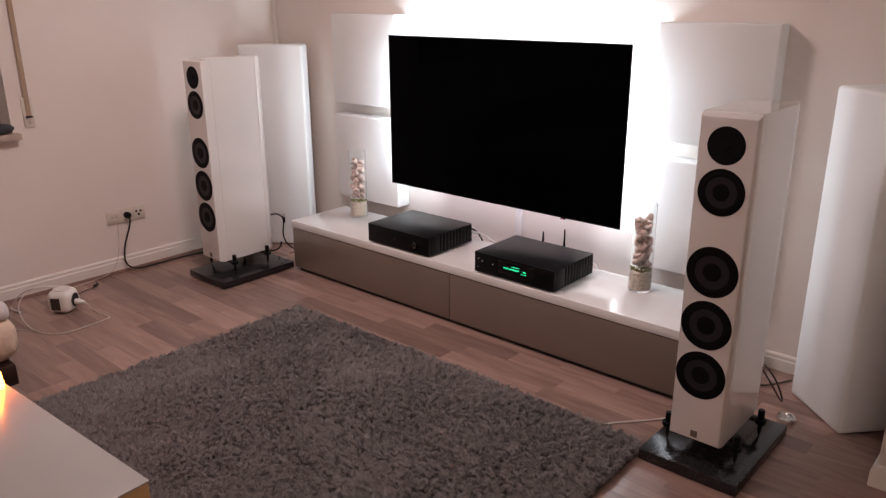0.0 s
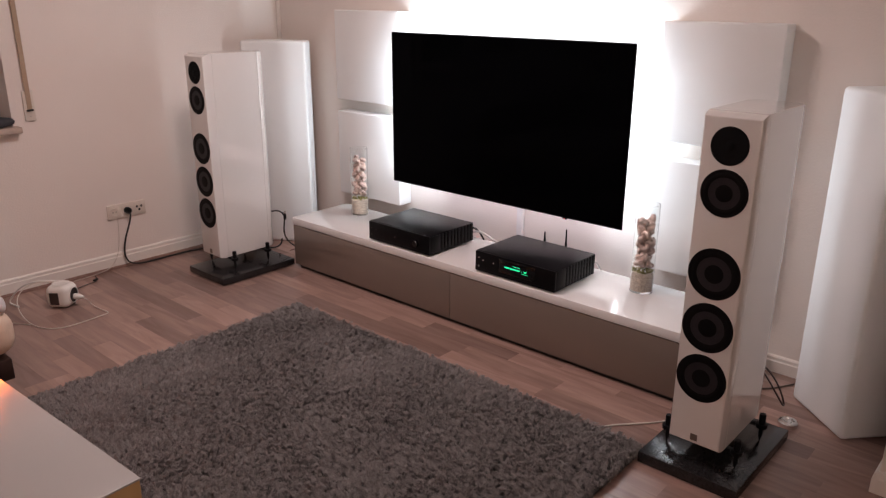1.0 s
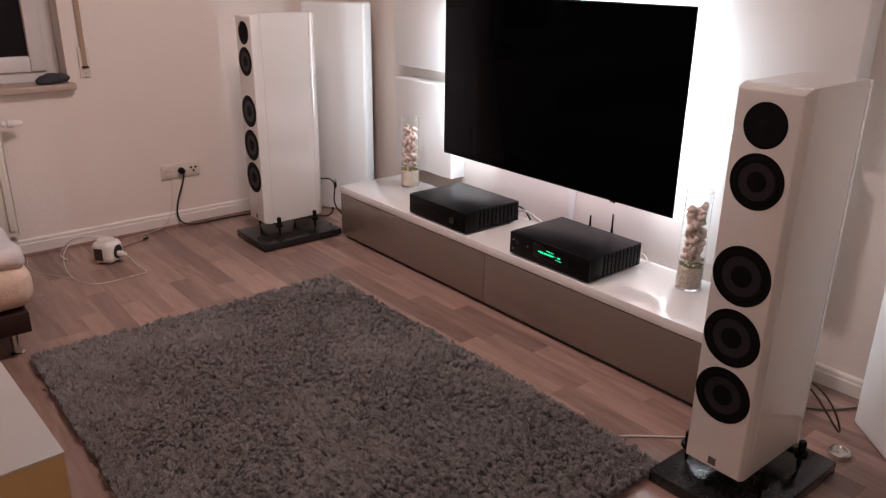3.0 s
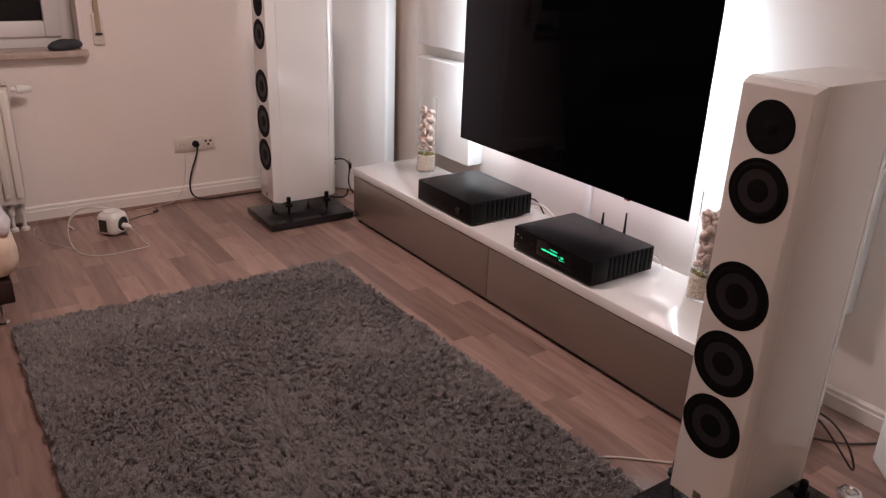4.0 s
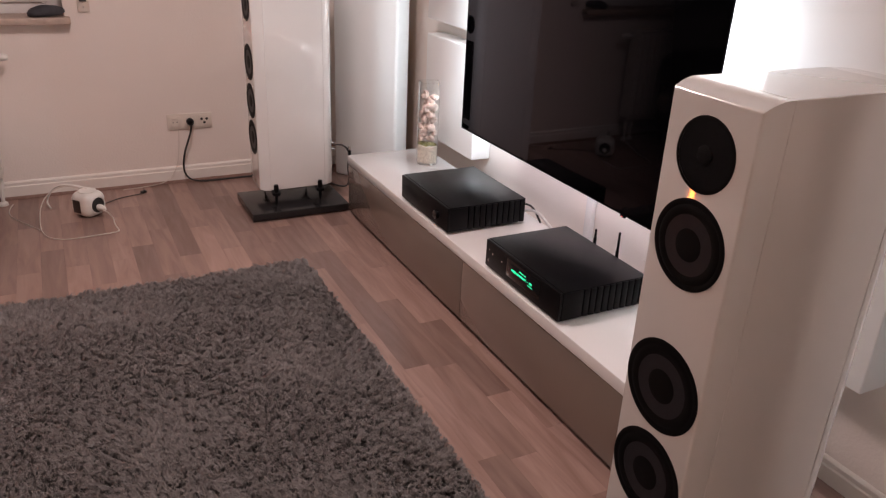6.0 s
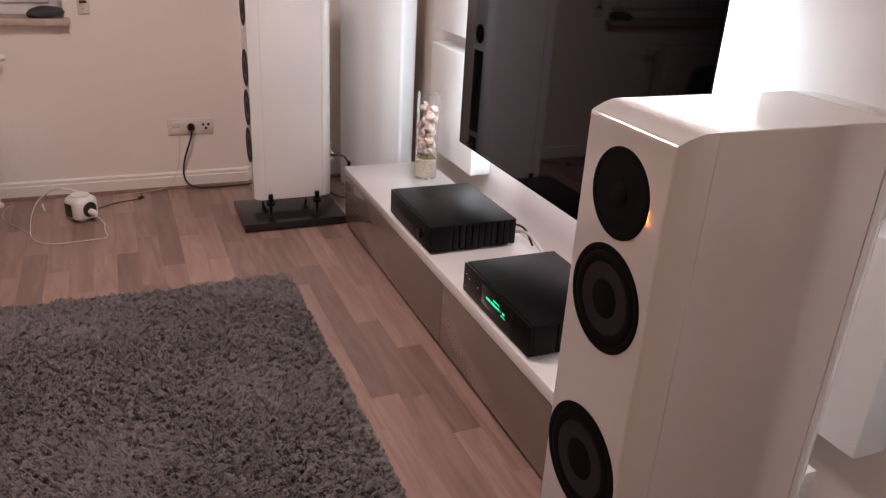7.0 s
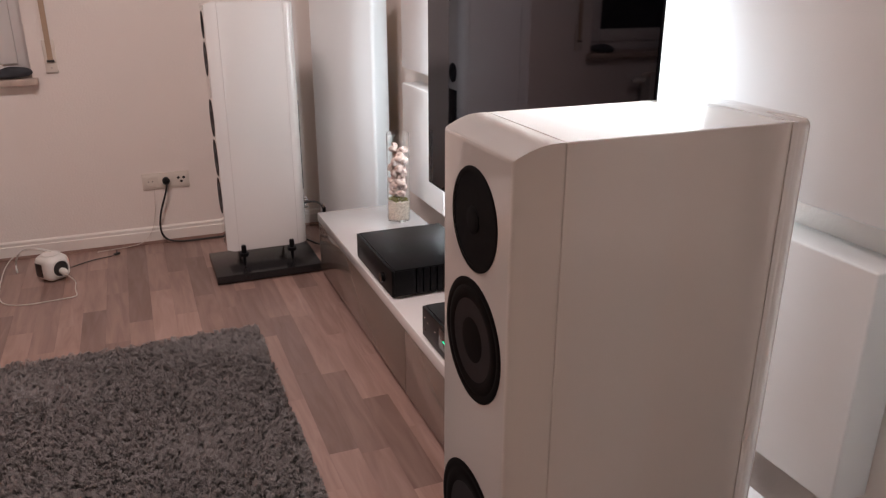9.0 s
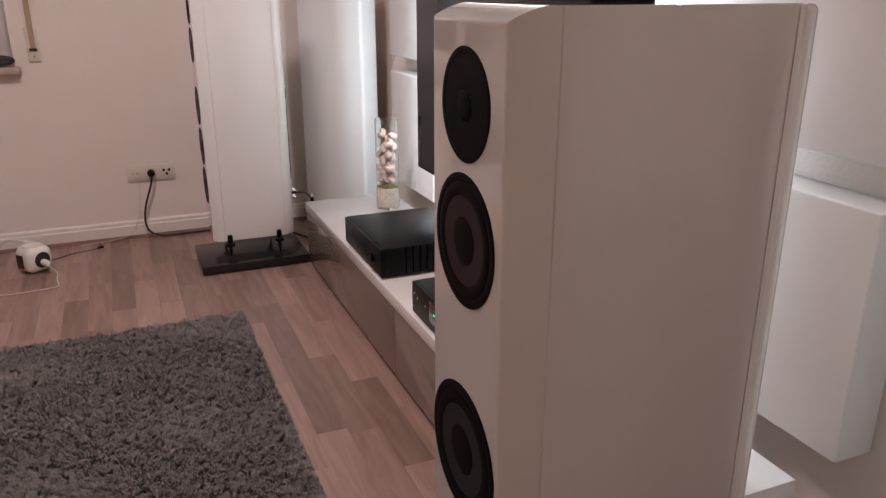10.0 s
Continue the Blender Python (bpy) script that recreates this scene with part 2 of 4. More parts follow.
def thing(name, label, category, loc=(0, 0, 0), group="", rz=0, kind=""):
    ob = new(name)
    ob.empty_display_size = 0.05
    ob.matrix_basis = pose(*loc, 0, 0, rz)
    return tagged(ob, label, category, group, kind)


def solid(name, bm, material, label, category, loc=(0, 0, 0), group="", kind="", smooth=35, rz=0):
    ob = new(name, mesh(name, bm, material, smooth))
    ob.matrix_basis = pose(*loc, 0, 0, rz)
    return tagged(ob, label, category, group, kind)


def cable_mesh(pts, r, name, material):
    cu = bpy.data.curves.new(name, "CURVE")
    cu.dimensions = "3D"
    cu.bevel_depth, cu.bevel_resolution, cu.resolution_u = r, 2, 8
    sp = cu.splines.new("NURBS")
    sp.points.add(len(pts) - 1)
    for p, q in zip(sp.points, pts):
        p.co = (*q, 1)
    sp.use_endpoint_u, sp.order_u = True, 4
    cu.use_fill_caps = True
    cu.materials.append(material)
    return cu


def cable(name, pts, r, material, label, parent=None):
    ob = new(name, cable_mesh(pts, r, name, material))
    if parent:
        ob.parent = parent
        if label:
            ob["label"] = label
        return ob
    return tagged(ob, label, "cable")


# ---- structure ----
H = 2.50
X_E, Y_S = 1.60, -2.40          # closing walls
NX, NY = -0.335, 2.490          # corner of the wall block beside the bass trap


def setting(name, bm, material, label, category="wall"):
    return solid(name, bm, material, label, category, kind="structure")


# window opening in the west wall
WY0, WY1, WZ0, WZ1 = -0.05, 1.447, 0.862, 2.15
bm = bmesh.new()
T = 0.30
box(bm, WALL_W - T, WALL_W, Y_S, WY0, 0, H)
box(bm, WALL_W - T, WALL_W, WY1, WALL_N + T, 0, H)
box(bm, WALL_W - T, WALL_W, WY0, WY1, 0, WZ0)
box(bm, WALL_W - T, WALL_W, WY0, WY1, WZ1, H)
setting("wall_west", bm, M_WALL, "cream painted plaster wall with a window opening")
bm = bmesh.new()
box(bm, WALL_W, NX, WALL_N, WALL_N + T, 0, H)
setting("wall_north", bm, M_WALL, "cream painted textured wall behind the television")
bm = bmesh.new()
box(bm, NX, X_E, NY, WALL_N + T, 0, H, 0.004)
setting("wall_block", bm, M_WALL, "cream painted projecting wall corner")
# unseen closing wall, doubles as a warm reflector for the right loudspeaker
bm = bmesh.new()
box(bm, X_E, X_E + 0.2, Y_S, NY, 0, H)
setting("wall_east", bm, M_BOUNCE, "plain unseen closing wall tinted pale ochre to warm the bounced light")
bm = bmesh.new()
box(bm, WALL_W - T, X_E + 0.2, Y_S - 0.2, Y_S, 0, H)
setting("wall_south", bm, M_WALL, "plain cream painted wall")
bm = bmesh.new()
box(bm, WALL_W - T, X_E + 0.2, Y_S - 0.2, WALL_N + T, H, H + 0.15)
setting("ceiling", bm, M_CEIL, "plain white painted ceiling", "ceiling")


def skirting(name, p, q, inward, h=0.072, lift=0.0):
    """Skirting board along p-q with a small step and a rounded top."""
    p, q = Vector(p), Vector(q)
    n = Vector(inward)
    prof = [(0, 0), (0.016, 0), (0.016, h * 0.66), (0.012, h * 0.72), (0.012, h * 0.90), (0.008, h * 0.97), (0.003, h), (0, h)]
    bm = bmesh.new()
    a = [bm.verts.new((p.x + n.x * d, p.y + n.y * d, z + lift)) for d, z in prof]
    b = [bm.verts.new((q.x + n.x * d, q.y + n.y * d, z + lift)) for d, z in prof]
    for i in range(len(prof)):
        j = (i + 1) % len(prof)
        bm.faces.new((a[i], a[j], b[j], b[i]))
    bm.faces.new(a)
    bm.faces.new(b[::-1])
    bmesh.ops.recalc_face_normals(bm, faces=bm.faces[:])
    setting(name, bm, M_TRIM, "white painted wooden skirting board", "skirting board")


skirting("baseboard_west", (WALL_W, Y_S), (WALL_W, WALL_N), (1, 0), 0.074, 0.017)
# added filler in the floor's colour, closes the gap below the lifted skirting
bm = bmesh.new()
box(bm, WALL_W + 0.0005, WALL_W + 0.0165, Y_S, WALL_N, 0.0, 0.0168, 0.001)
setting("floor_bead", bm, M_WOOD, "floor coloured filler added under the lifted skirting board", "trim")
skirting("baseboard_north", (WALL_W + 0.017, WALL_N), (NX, WALL_N), (0, -1))
skirting("baseboard_block_side", (NX, WALL_N - 0.017), (NX, NY - 0.016), (-1, 0), 0.078)
skirting("baseboard_block_front", (NX, NY), (X_E, NY), (0, -1), 0.078)

# vertical corner strip of the room
bm = bmesh.new()
box(bm, WALL_W + 0.001, WALL_W + 0.012, WALL_N - 0.03, WALL_N - 0.001, 0.08, H - 0.01, 0.003)
setting("trim", bm, M_TRIM, "slim painted corner strip", "trim")

# window
win = thing("window_1", "white plastic casement window with dark night glass", "window", (WALL_W - 0.16, 0, 0), kind="structure")
FW = 0.065
bm = bmesh.new()
for a in ((WY0, WY0 + FW, WZ0, WZ1), (WY1 - 0.03 - FW + 0.02, WY1, WZ0, WZ1), (WY0 + FW, WY1 - FW, WZ0, WZ0 + FW), (WY0 + FW, WY1 - FW, WZ1 - FW, WZ1)):
    box(bm, -0.03, 0.03, a[0], a[1], a[2], a[3], 0.005)
part("window_frame", bm, M_PVC, win)
SW = 0.075
for y0, y1 in ((WY0 + FW - 0.01, 0.69), (0.705, WY1 - FW + 0.005)):
    bm = bmesh.new()
    z0, z1 = WZ0 + FW - 0.012, WZ1 - FW + 0.012
    for a in ((y0, y0 + SW, z0, z1), (y1 - SW, y1, z0, z1), (y0 + SW, y1 - SW, z0, z0 + SW), (y0 + SW, y1 - SW, z1 - SW, z1)):
        box(bm, -0.015, 0.048, a[0], a[1], a[2], a[3], 0.007)
    sash = part("window_sash", bm, M_PVC, win)
    bm = bmesh.new()
    box(bm, 0.008, 0.016, y0 + SW - 0.01, y1 - SW + 0.01, z0 + SW - 0.01, z1 - SW + 0.01)
    part("pane", bm, M_PANE, sash, "dark glass pane at night")
bm = bmesh.new()
box(bm, WALL_W - 0.128, WALL_W + 0.055, WY0 - 0.03, WY1 + 0.025, WZ0 - 0.030, WZ0 + 0.002, 0.006)
setting("window_sill", bm, M_SILL, "brown stone window sill with rounded nose", "window sill")
bm = bmesh.new()
box(bm, WALL_W - 0.5, WALL_W - 0.31, WY0 - 0.4, WY1 + 0.4, WZ0 - 0.4, H)
setting("backdrop", bm, mat("night_outside", (0.004, 0.005, 0.007), 0.9), "black night outside the window", "backdrop")

# roller shutter strap
st = thing("shutter_strap", "beige roller shutter strap running into a cream wall plate", "shutter strap", (WALL_W, 1.535, 0.883))
bm = bmesh.new()
box(bm, 0.0, 0.010, -0.026, 0.026, 0.0, 0.150, 0.003)
pl = part("wall_plate", bm, M_SOCKET, st, "cream plastic wall plate")
bm = bmesh.new()
lathe(bm, [(0, 0.0025), (0.004, 0.002), (0.004, 0)], 12, pose(0.010, 0, 0.022, 0, 90, 0))
part("screw", bm, M_BRASS, pl)
bm = bmesh.new()
box(bm, 0.0105, 0.020, -0.016, 0.016, 0.048, 0.058, 0.002)
part("strap_slot", bm, M_BLACK_GAP, pl)
bm = bmesh.new()
box(bm, 0.0125, 0.0150, -0.0115, 0.0115, 0.056, 1.25)
part("strap", bm, M_STRAP, st, "woven beige strap")

# pouch on the sill
bm = bmesh.new()
bmesh.ops.create_uvsphere(bm, u_segments=28, v_segments=16, radius=1)
for v in bm.verts:
    c = v.co
    s = 1 + 0.10 * noise.noise(c * 1.7) + 0.05 * noise.noise(c * 4)
    flat = 0.030 if c.z > 0 else 0.030 * 0.95
    v.co = Vector((c.x * 0.048 * s, c.y * 0.078 * s * (1 + 0.12 * c.x), max(c.z, -0.62) * flat * s + 0.0195 + 0.006 * c.y))
zmin = min(v.co.z for v in bm.verts)
for v in bm.verts:
    v.co.z -= zmin
solid("pouch", bm, M_POUCH, "dark grey soft pouch lying on the window sill", "pouch", (WALL_W + 0.008, 1.372, WZ0 + 0.002), smooth=60)

# radiator
rad = thing("radiator", "white ribbed panel radiator under the window", "radiator", (WALL_W, 0, 0))
RY0, RY1, RZ0, RZ1 = 0.02, 1.080, 0.150, 0.735
ny = 21
step = (RY1 - RY0) / ny
bm = bmesh.new()
box(bm, 0.108, 0.122, RY0, RY1, RZ0, RZ1, 0.004)
front = part("front_panel", bm, M_RAD, rad)
for i in range(ny):
    a = RY0 + i * step
    bm = bmesh.new()
    box(bm, 0.117, 0.135, a + step * 0.20, a + step * 0.80, RZ0 + 0.030, RZ1 - 0.030, 0.008, 3)
    part("rib", bm, M_RAD, front)
bm = bmesh.new()
box(bm, 0.036, 0.050, RY0, RY1, RZ0, RZ1, 0.004)
part("rear_panel", bm, M_RAD, rad)
bm = bmesh.new()
for i in range(44):
    y = RY0 + 0.015 + i * (RY1 - RY0 - 0.03) / 43
    box(bm, 0.040, 0.118, y - 0.0012, y + 0.0012, RZ1 - 0.006, RZ1 + 0.003)
box(bm, 0.036, 0.122, RY0, RY1, RZ1 - 0.012, RZ1 - 0.005)
part("top_grille", bm, M_RAD, rad)
for y in (RY0 - 0.004, RY1 + 0.001):
    bm = bmesh.new()
    box(bm, 0.034, 0.124, y, y + 0.003, RZ0 + 0.01, RZ1 - 0.002)
    part("side_cover", bm, M_RAD, rad)
bm = bmesh.new()
for y in (1.010, 1.060):
    lathe(bm, [(0.009, 0.0), (0.009, 0.15)], 14, pose(0.08, y, 0.0))
    lathe(bm, [(0, 0.0), (0.020, 0.0), (0.020, 0.012), (0.011, 0.02), (0.009, 0.02)], 16, pose(0.08, y, 0.0))
    lathe(bm, [(0, 0), (0.016, 0), (0.016, 0.045), (0, 0.045)], 14, pose(0.08, y, 0.085))
part("pipe_connection", bm, M_PLASTIC, rad)
bm = bmesh.new()
lathe(bm, [(0, 0), (0.013, 0), (0.013, 0.022), (0.020, 0.026), (0.021, 0.050), (0.017, 0.056), (0.015, 0.085), (0.010, 0.092), (0, 0.092)], 20, pose(0.08, RY1 + 0.018, 0.700, -90, 0, 0))
part("thermostat_head", bm, M_PLASTIC, rad, "white thermostat valve head")
bm = bmesh.new()
box(bm, 0.0, 0.036, 0.2, 0.23, 0.3, 0.6)
part("wall_bracket", bm, M_RAD, rad)
bm = bmesh.new()
box(bm, 0.0, 0.036, 0.9, 0.93, 0.3, 0.6)
part("wall_bracket", bm, M_RAD, rad)

# wall sockets
sk = thing("wall_socket", "cream triple wall socket plate with a black plug in it", "wall socket", (WALL_W, 1.965, 0.328))
bm = bmesh.new()
box(bm, 0, 0.009, -0.1125, 0.1125, -0.0405, 0.0405, 0.003)
part("cover_plate", bm, M_SOCKET, sk)
for i, y in enumerate((-0.0735, 0.0, 0.0735)):
    bm = bmesh.new()
    box(bm, 0.009, 0.0125, y - 0.030, y + 0.030, -0.030, 0.030, 0.0015)
    ins = part("insert", bm, M_SOCKET, sk)
    if i == 0:
        bm = bmesh.new()
        lathe(bm, [(0.0215, 0), (0.0215, 0.0035), (0.0195, 0.0035), (0.0195, 0.0005), (0, 0.0005)], 28, pose(0.0125, y, 0, 0, 90, 0))
        part("socket_well", bm, M_SOCKET, ins)
        bm = bmesh.new()
        for d in (-0.0095, 0.0095):
            lathe(bm, [(0, 0.002), (0.0028, 0.002), (0.0028, 0)], 10, pose(0.0125, y + d, 0, 0, 90, 0))
        part("contact_hole", bm, M_BLACK_GAP, ins)
    if i == 2:
        for dy, dz in ((-0.013, 0.009), (0.013, 0.009), (0.0, -0.010)):
            bm = bmesh.new()
            lathe(bm, [(0, 0.0025), (0.0058, 0.0025), (0.0070, 0)], 16, pose(0.0125, y + dy, dz, 0, 90, 0))
            part("aerial_jack", bm, M_BLACK_GAP, ins)
bm = bmesh.new()
lathe(bm, [(0, 0), (0.0185, 0), (0.0190, 0.014), (0.0165, 0.028), (0.009, 0.038), (0, 0.040)], 24, pose(0.0128, 0, 0, 0, 90, 0))
pg = part("plug", bm, M_BLACK, sk, "black mains plug")
cable("mains_cable", [(WALL_W + 0.048, 1.965, 0.318), (WALL_W + 0.058, 1.962, 0.285), (WALL_W + 0.045, 1.925, 0.20), (WALL_W + 0.035, 1.905, 0.10), (WALL_W + 0.035, 1.915, 0.035), (WALL_W + 0.045, 1.965, 0.008), (WALL_W + 0.050, 2.05, 0.006), (WALL_W + 0.055, 2.25, 0.012), (WALL_W + 0.075, 2.45, 0.006), (WALL_W + 0.18, 2.62, 0.006), (-3.66, 2.68, 0.006), (-3.63, 2.66, 0.10)], 0.0048, M_CABLE_B, "black mains cable hanging from the socket to the floor")
cable("aerial_cable", [(WALL_W + 0.012, 1.905, 0.29), (WALL_W + 0.020, 1.900, 0.20), (WALL_W + 0.022, 1.885, 0.09), (WALL_W + 0.030, 1.83, 0.012), (WALL_W + 0.035, 1.76, 0.006), (WALL_W + 0.05, 1.60, 0.004)], 0.0016, M_CABLE_W, "thin pale cable along the skirting board")

# ---- loudspeakers ----
FH, SHW = 0.0832, 0.0862        # half widths of the front face and the sides
SP_Z0, SP_Z1, SP_D = 0.110, 1.186, 0.373


def hull8(bm, p):
    """Six-sided body from its eight corners, four below and four above."""
    v = [bm.verts.new(q) for q in p]
    for f in ((3, 2, 1, 0), (4, 5, 6, 7), (0, 1, 5, 4), (1, 2, 6, 5), (2, 3, 7, 6), (3, 0, 4, 7)):
        bm.faces.new([v[i] for i in f])
    bmesh.ops.recalc_face_normals(bm, faces=bm.faces[:])
    return bm


def driver(sp, name, z, r, kind):
    """A drive unit on the front face, axis along -y."""
    m = pose(0, 0, z, 90, 0, 0) @ Matrix.Diagonal((1, 1, 0.36, 1))
    bm = bmesh.new()
    if kind == "tweeter":
        lathe(bm, [(r, -0.002), (r, 0.0015), (r * 0.97, 0.003), (r * 0.90, 0.0032)], 48, m)
        d = part(name, bm, M_RUBBER, sp, "black tweeter behind a round mesh")
        bm = bmesh.new()
        lathe(bm, [(r * 0.905, 0.002), (r * 0.6, 0.0026), (r * 0.40, 0.0030), (0, 0.0032)], 40, m)
        mesh_ob = part("mesh_cover", bm, M_MESH, d)
        bm = bmesh.new()
        lathe(bm, [(r * 0.26, 0.0030), (r * 0.26, 0.0050), (r * 0.17, 0.0085), (0, 0.0095)], 28, m)
        part("dome", bm, M_MESH, d)
        return
    lathe(bm, [(r, -0.002), (r, 0.002), (r * 0.985, 0.0035), (r * 0.90, 0.0035), (r * 0.87, 0.0020), (r * 0.84, 0.0045), (r * 0.77, 0.0066), (r * 0.70, 0.0042), (r * 0.66, 0.0024)], 56, m)
    d = part(name, bm, M_RUBBER, sp, "black rubber surround of a drive unit")
    bm = bmesh.new()
    lathe(bm, [(r * 0.665, 0.0026), (r * 0.55, 0.0017), (r * 0.36, 0.0008)], 48, m)
    part("cone", bm, M_CONE, d, "dark graphite cone")
    bm = bmesh.new()
    lathe(bm, [(r * 0.365, 0.0006), (r * 0.34, 0.0016), (r * 0.25, 0.0036), (0, 0.0050)], 36, m)
    part("dust_cap", bm, M_RUBBER, d)


def loudspeaker():
    sp = thing("loudspeaker", "tall white gloss floorstanding loudspeaker with black drive units", "loudspeaker", (-0.8175, 2.176, 0), "pair of loudspeakers")
    ys, yr = 0.053, 0.326
    # front baffle: flanks and top curve back to the joint
    bm = bmesh.new()
    rings = []
    NS = 8
    for k in range(NS):
        u = k / (NS - 1)
        c = math.sin(min(1.0, u / 0.8) * math.pi / 2)
        hw, zt, yy = FH + (SHW - FH) * c, SP_Z1 - 0.0135 * (1 - c), u * (ys - 0.0004)
        zb = SP_Z0 + 0.010 * (1 - c)
        rings.append([bm.verts.new(p) for p in ((-hw, yy, zb), (hw, yy, zb), (hw, yy, zt), (-hw, yy, zt))])
    bm.faces.new(rings[0])
    bm.faces.new(rings[-1][::-1])
    for a, b in zip(rings, rings[1:]):
        for q in range(4):
            bm.faces.new((a[q], a[(q + 1) % 4], b[(q + 1) % 4], b[q]))
    bmesh.ops.recalc_face_normals(bm, faces=bm.faces[:])
    es = [e for e in bm.edges if max(e.verts[0].co.y, e.verts[1].co.y) < 1e-5]
    bmesh.ops.bevel(bm, geom=es, offset=0.0042, segments=5, profile=0.5, affect="EDGES")
    part("front_baffle", bm, M_SPEAKER, sp, smooth=40)
    # shadow gaps
    bm = bmesh.new()
    box(bm, -SHW + 0.0015, SHW - 0.0015, ys - 0.002, ys + 0.002, SP_Z0 + 0.002, SP_Z1 - 0.0015)
    box(bm, -SHW + 0.0015, SHW - 0.0015, yr - 0.002, yr + 0.002, SP_Z0 + 0.002, SP_Z1 - 0.0015)
    part("joint", bm, M_SEAM, sp)
    bm = bmesh.new()
    box(bm, -SHW, SHW, ys + 0.0004, yr - 0.0007, SP_Z0, SP_Z1, 0.0012, 1)
    part("cabinet_body", bm, M_SPEAKER, sp)
    # rear section with rounded flanks
    pts = []
    R = 0.036
    pts += [(-SHW, yr + 0.0008), (SHW, yr + 0.0008)]
    for i in range(9):
        a = i / 8 * math.pi / 2
        pts.append((SHW - R + R * math.cos(a), SP_D - R + R * math.sin(a)))
    for i in range(9):
        a = math.pi / 2 + i / 8 * math.pi / 2
        pts.append((-SHW + R + R * math.cos(a), SP_D - R + R * math.sin(a)))
    bm = prism(bmesh.new(), pts, SP_Z0, SP_Z1)
    es = [e for e in bm.edges if abs(e.verts[0].co.z - e.verts[1].co.z) < 1e-6 and min(e.verts[0].co.y, e.verts[1].co.y) > yr + 0.002]
    bmesh.ops.bevel(bm, geom=es, offset=0.008, segments=3, profile=0.5, affect="EDGES")
    rear = part("rear_cheek", bm, M_SPEAKER, sp)
    # rear port and terminal plate
    bm = bmesh.new()
    lathe(bm, [(0.046, 0.0), (0.046, 0.003), (0.042, 0.004), (0.038, 0.0010), (0, 0.0010)], 36, pose(0, SP_D - 0.0005, 0.845, -90, 0, 0))
    part("bass_port", bm, M_RUBBER, rear, "black round bass port")
    bm = bmesh.new()
    box(bm, -0.050, 0.050, SP_D - 0.001, SP_D + 0.004, 0.36, 0.765, 0.0015)
    part("rear_panel", bm, M_BLACK, rear, "black rear panel")
    bm = bmesh.new()
    box(bm, -0.040, 0.040, SP_D - 0.001, SP_D + 0.004, 0.22, 0.33, 0.0015)
    part("terminal_plate", bm, M_BLACK, rear, "black terminal plate")
    for x, z in ((-0.018, 0.265), (0.018, 0.265), (-0.018, 0.295), (0.018, 0.295)):
        bm = bmesh.new()
        lathe(bm, [(0, 0), (0.007, 0), (0.007, 0.012), (0.005, 0.024), (0, 0.024)], 14, pose(x, SP_D + 0.003, z, -90, 0, 0))
        part("binding_post", bm, M_STEEL, rear, "metal binding post")
    driver(sp, "tweeter", 1.092, 0.0565, "tweeter")
    driver(sp, "midrange_driver", 0.953, 0.0715, "cone")
    for z in (0.703, 0.527, 0.354):
        driver(sp, "woofer", z, 0.0812, "cone")
    bm = bmesh.new()
    box(bm, -0.0115, 0.0115, -0.0015, 0.001, 0.130, 0.153, 0.0005)
    part("badge", bm, mat("badge_metal", (0.16, 0.13, 0.11), 0.4, metal=0.4), sp, "small square badge")
    # outrigger feet: arm, spike and knurled knob
    for sx in (-1, 1):
        for y in (0.070, 0.290):
            x = sx * 0.118
            bm = bmesh.new()
            box(bm, min(sx * 0.045, x), max(sx * 0.045, x), y - 0.011, y + 0.011, SP_Z0 - 0.013, SP_Z0 - 0.002, 0.002)
            lathe(bm, [(0, SP_Z0 - 0.014), (0.020, SP_Z0 - 0.014), (0.021, SP_Z0 - 0.008), (0.020, SP_Z0), (0, SP_Z0)], 20, pose(x, y, 0))
            arm = part("outrigger_foot", bm, M_BLACK, sp, "black outrigger foot")
            bm = bmesh.new()
            lathe(bm, [(0.0105, SP_Z0), (0.0115, SP_Z0 + 0.004), (0.0115, SP_Z0 + 0.032), (0.010, SP_Z0 + 0.036), (0, SP_Z0 + 0.036)], 18, pose(x, y, 0))
            part("knob", bm, M_BLACK, arm)
            bm = bmesh.new()
            lathe(bm, [(0.0078, SP_Z0 - 0.012), (0.0078, 0.066), (0.0018, 0.0425), (0, 0.0425)], 16, pose(x, y, 0))
            part("spike", bm, M_BLACK, arm)
    return sp


right_sp = loudspeaker()
left_sp = copy_thing(right_sp, pose(-3.625, 2.176, 0))
left_sp.scale = (1, 1, 1.018)


def base_plate():
    bm = bmesh.new()
    box(bm, -0.1675, 0.1675, -0.239, 0.239, 0.0, 0.040, 0.003)
    return solid("base_plate", bm, M_GRANITE, "polished black granite plate under a loudspeaker", "base plate", (-0.8130, 2.366, 0.002), "loudspeaker plates")


right_plate = base_plate()
left_plate = copy_thing(right_plate, pose(-3.590, 2.348, 0.006))
left_plate.scale = (1, 1, 0.9)

# ---- bass traps in the corners ----


def bass_trap(x, y, rz, w, d, h):
    bm = bmesh.new()
    box(bm, 0, w, 0, d, 0.002, h, 0.016, 4)
    for v in bm.verts:
        u = v.co.x / w
        if v.co.y < 0.02:
            v.co.y += 0.003 * math.sin(u * math.pi)
    trap = thing("bass_trap", "tall white fabric bass trap standing in the room corner", "acoustic panel", (x, y, 0), "bass traps", rz=rz)
    part("fabric_cover", bm, M_FABRIC, trap)
    bm = bmesh.new()
    box(bm, 0.02, w - 0.02, d - 0.004, d + 0.004, 0.02, h - 0.02, 0.001)
    part("back_board", bm, M_OAK, trap, "thin wooden back board")
    return trap


bass_trap(-0.740, 2.935, -42.1, 0.317, 0.19, 1.207)
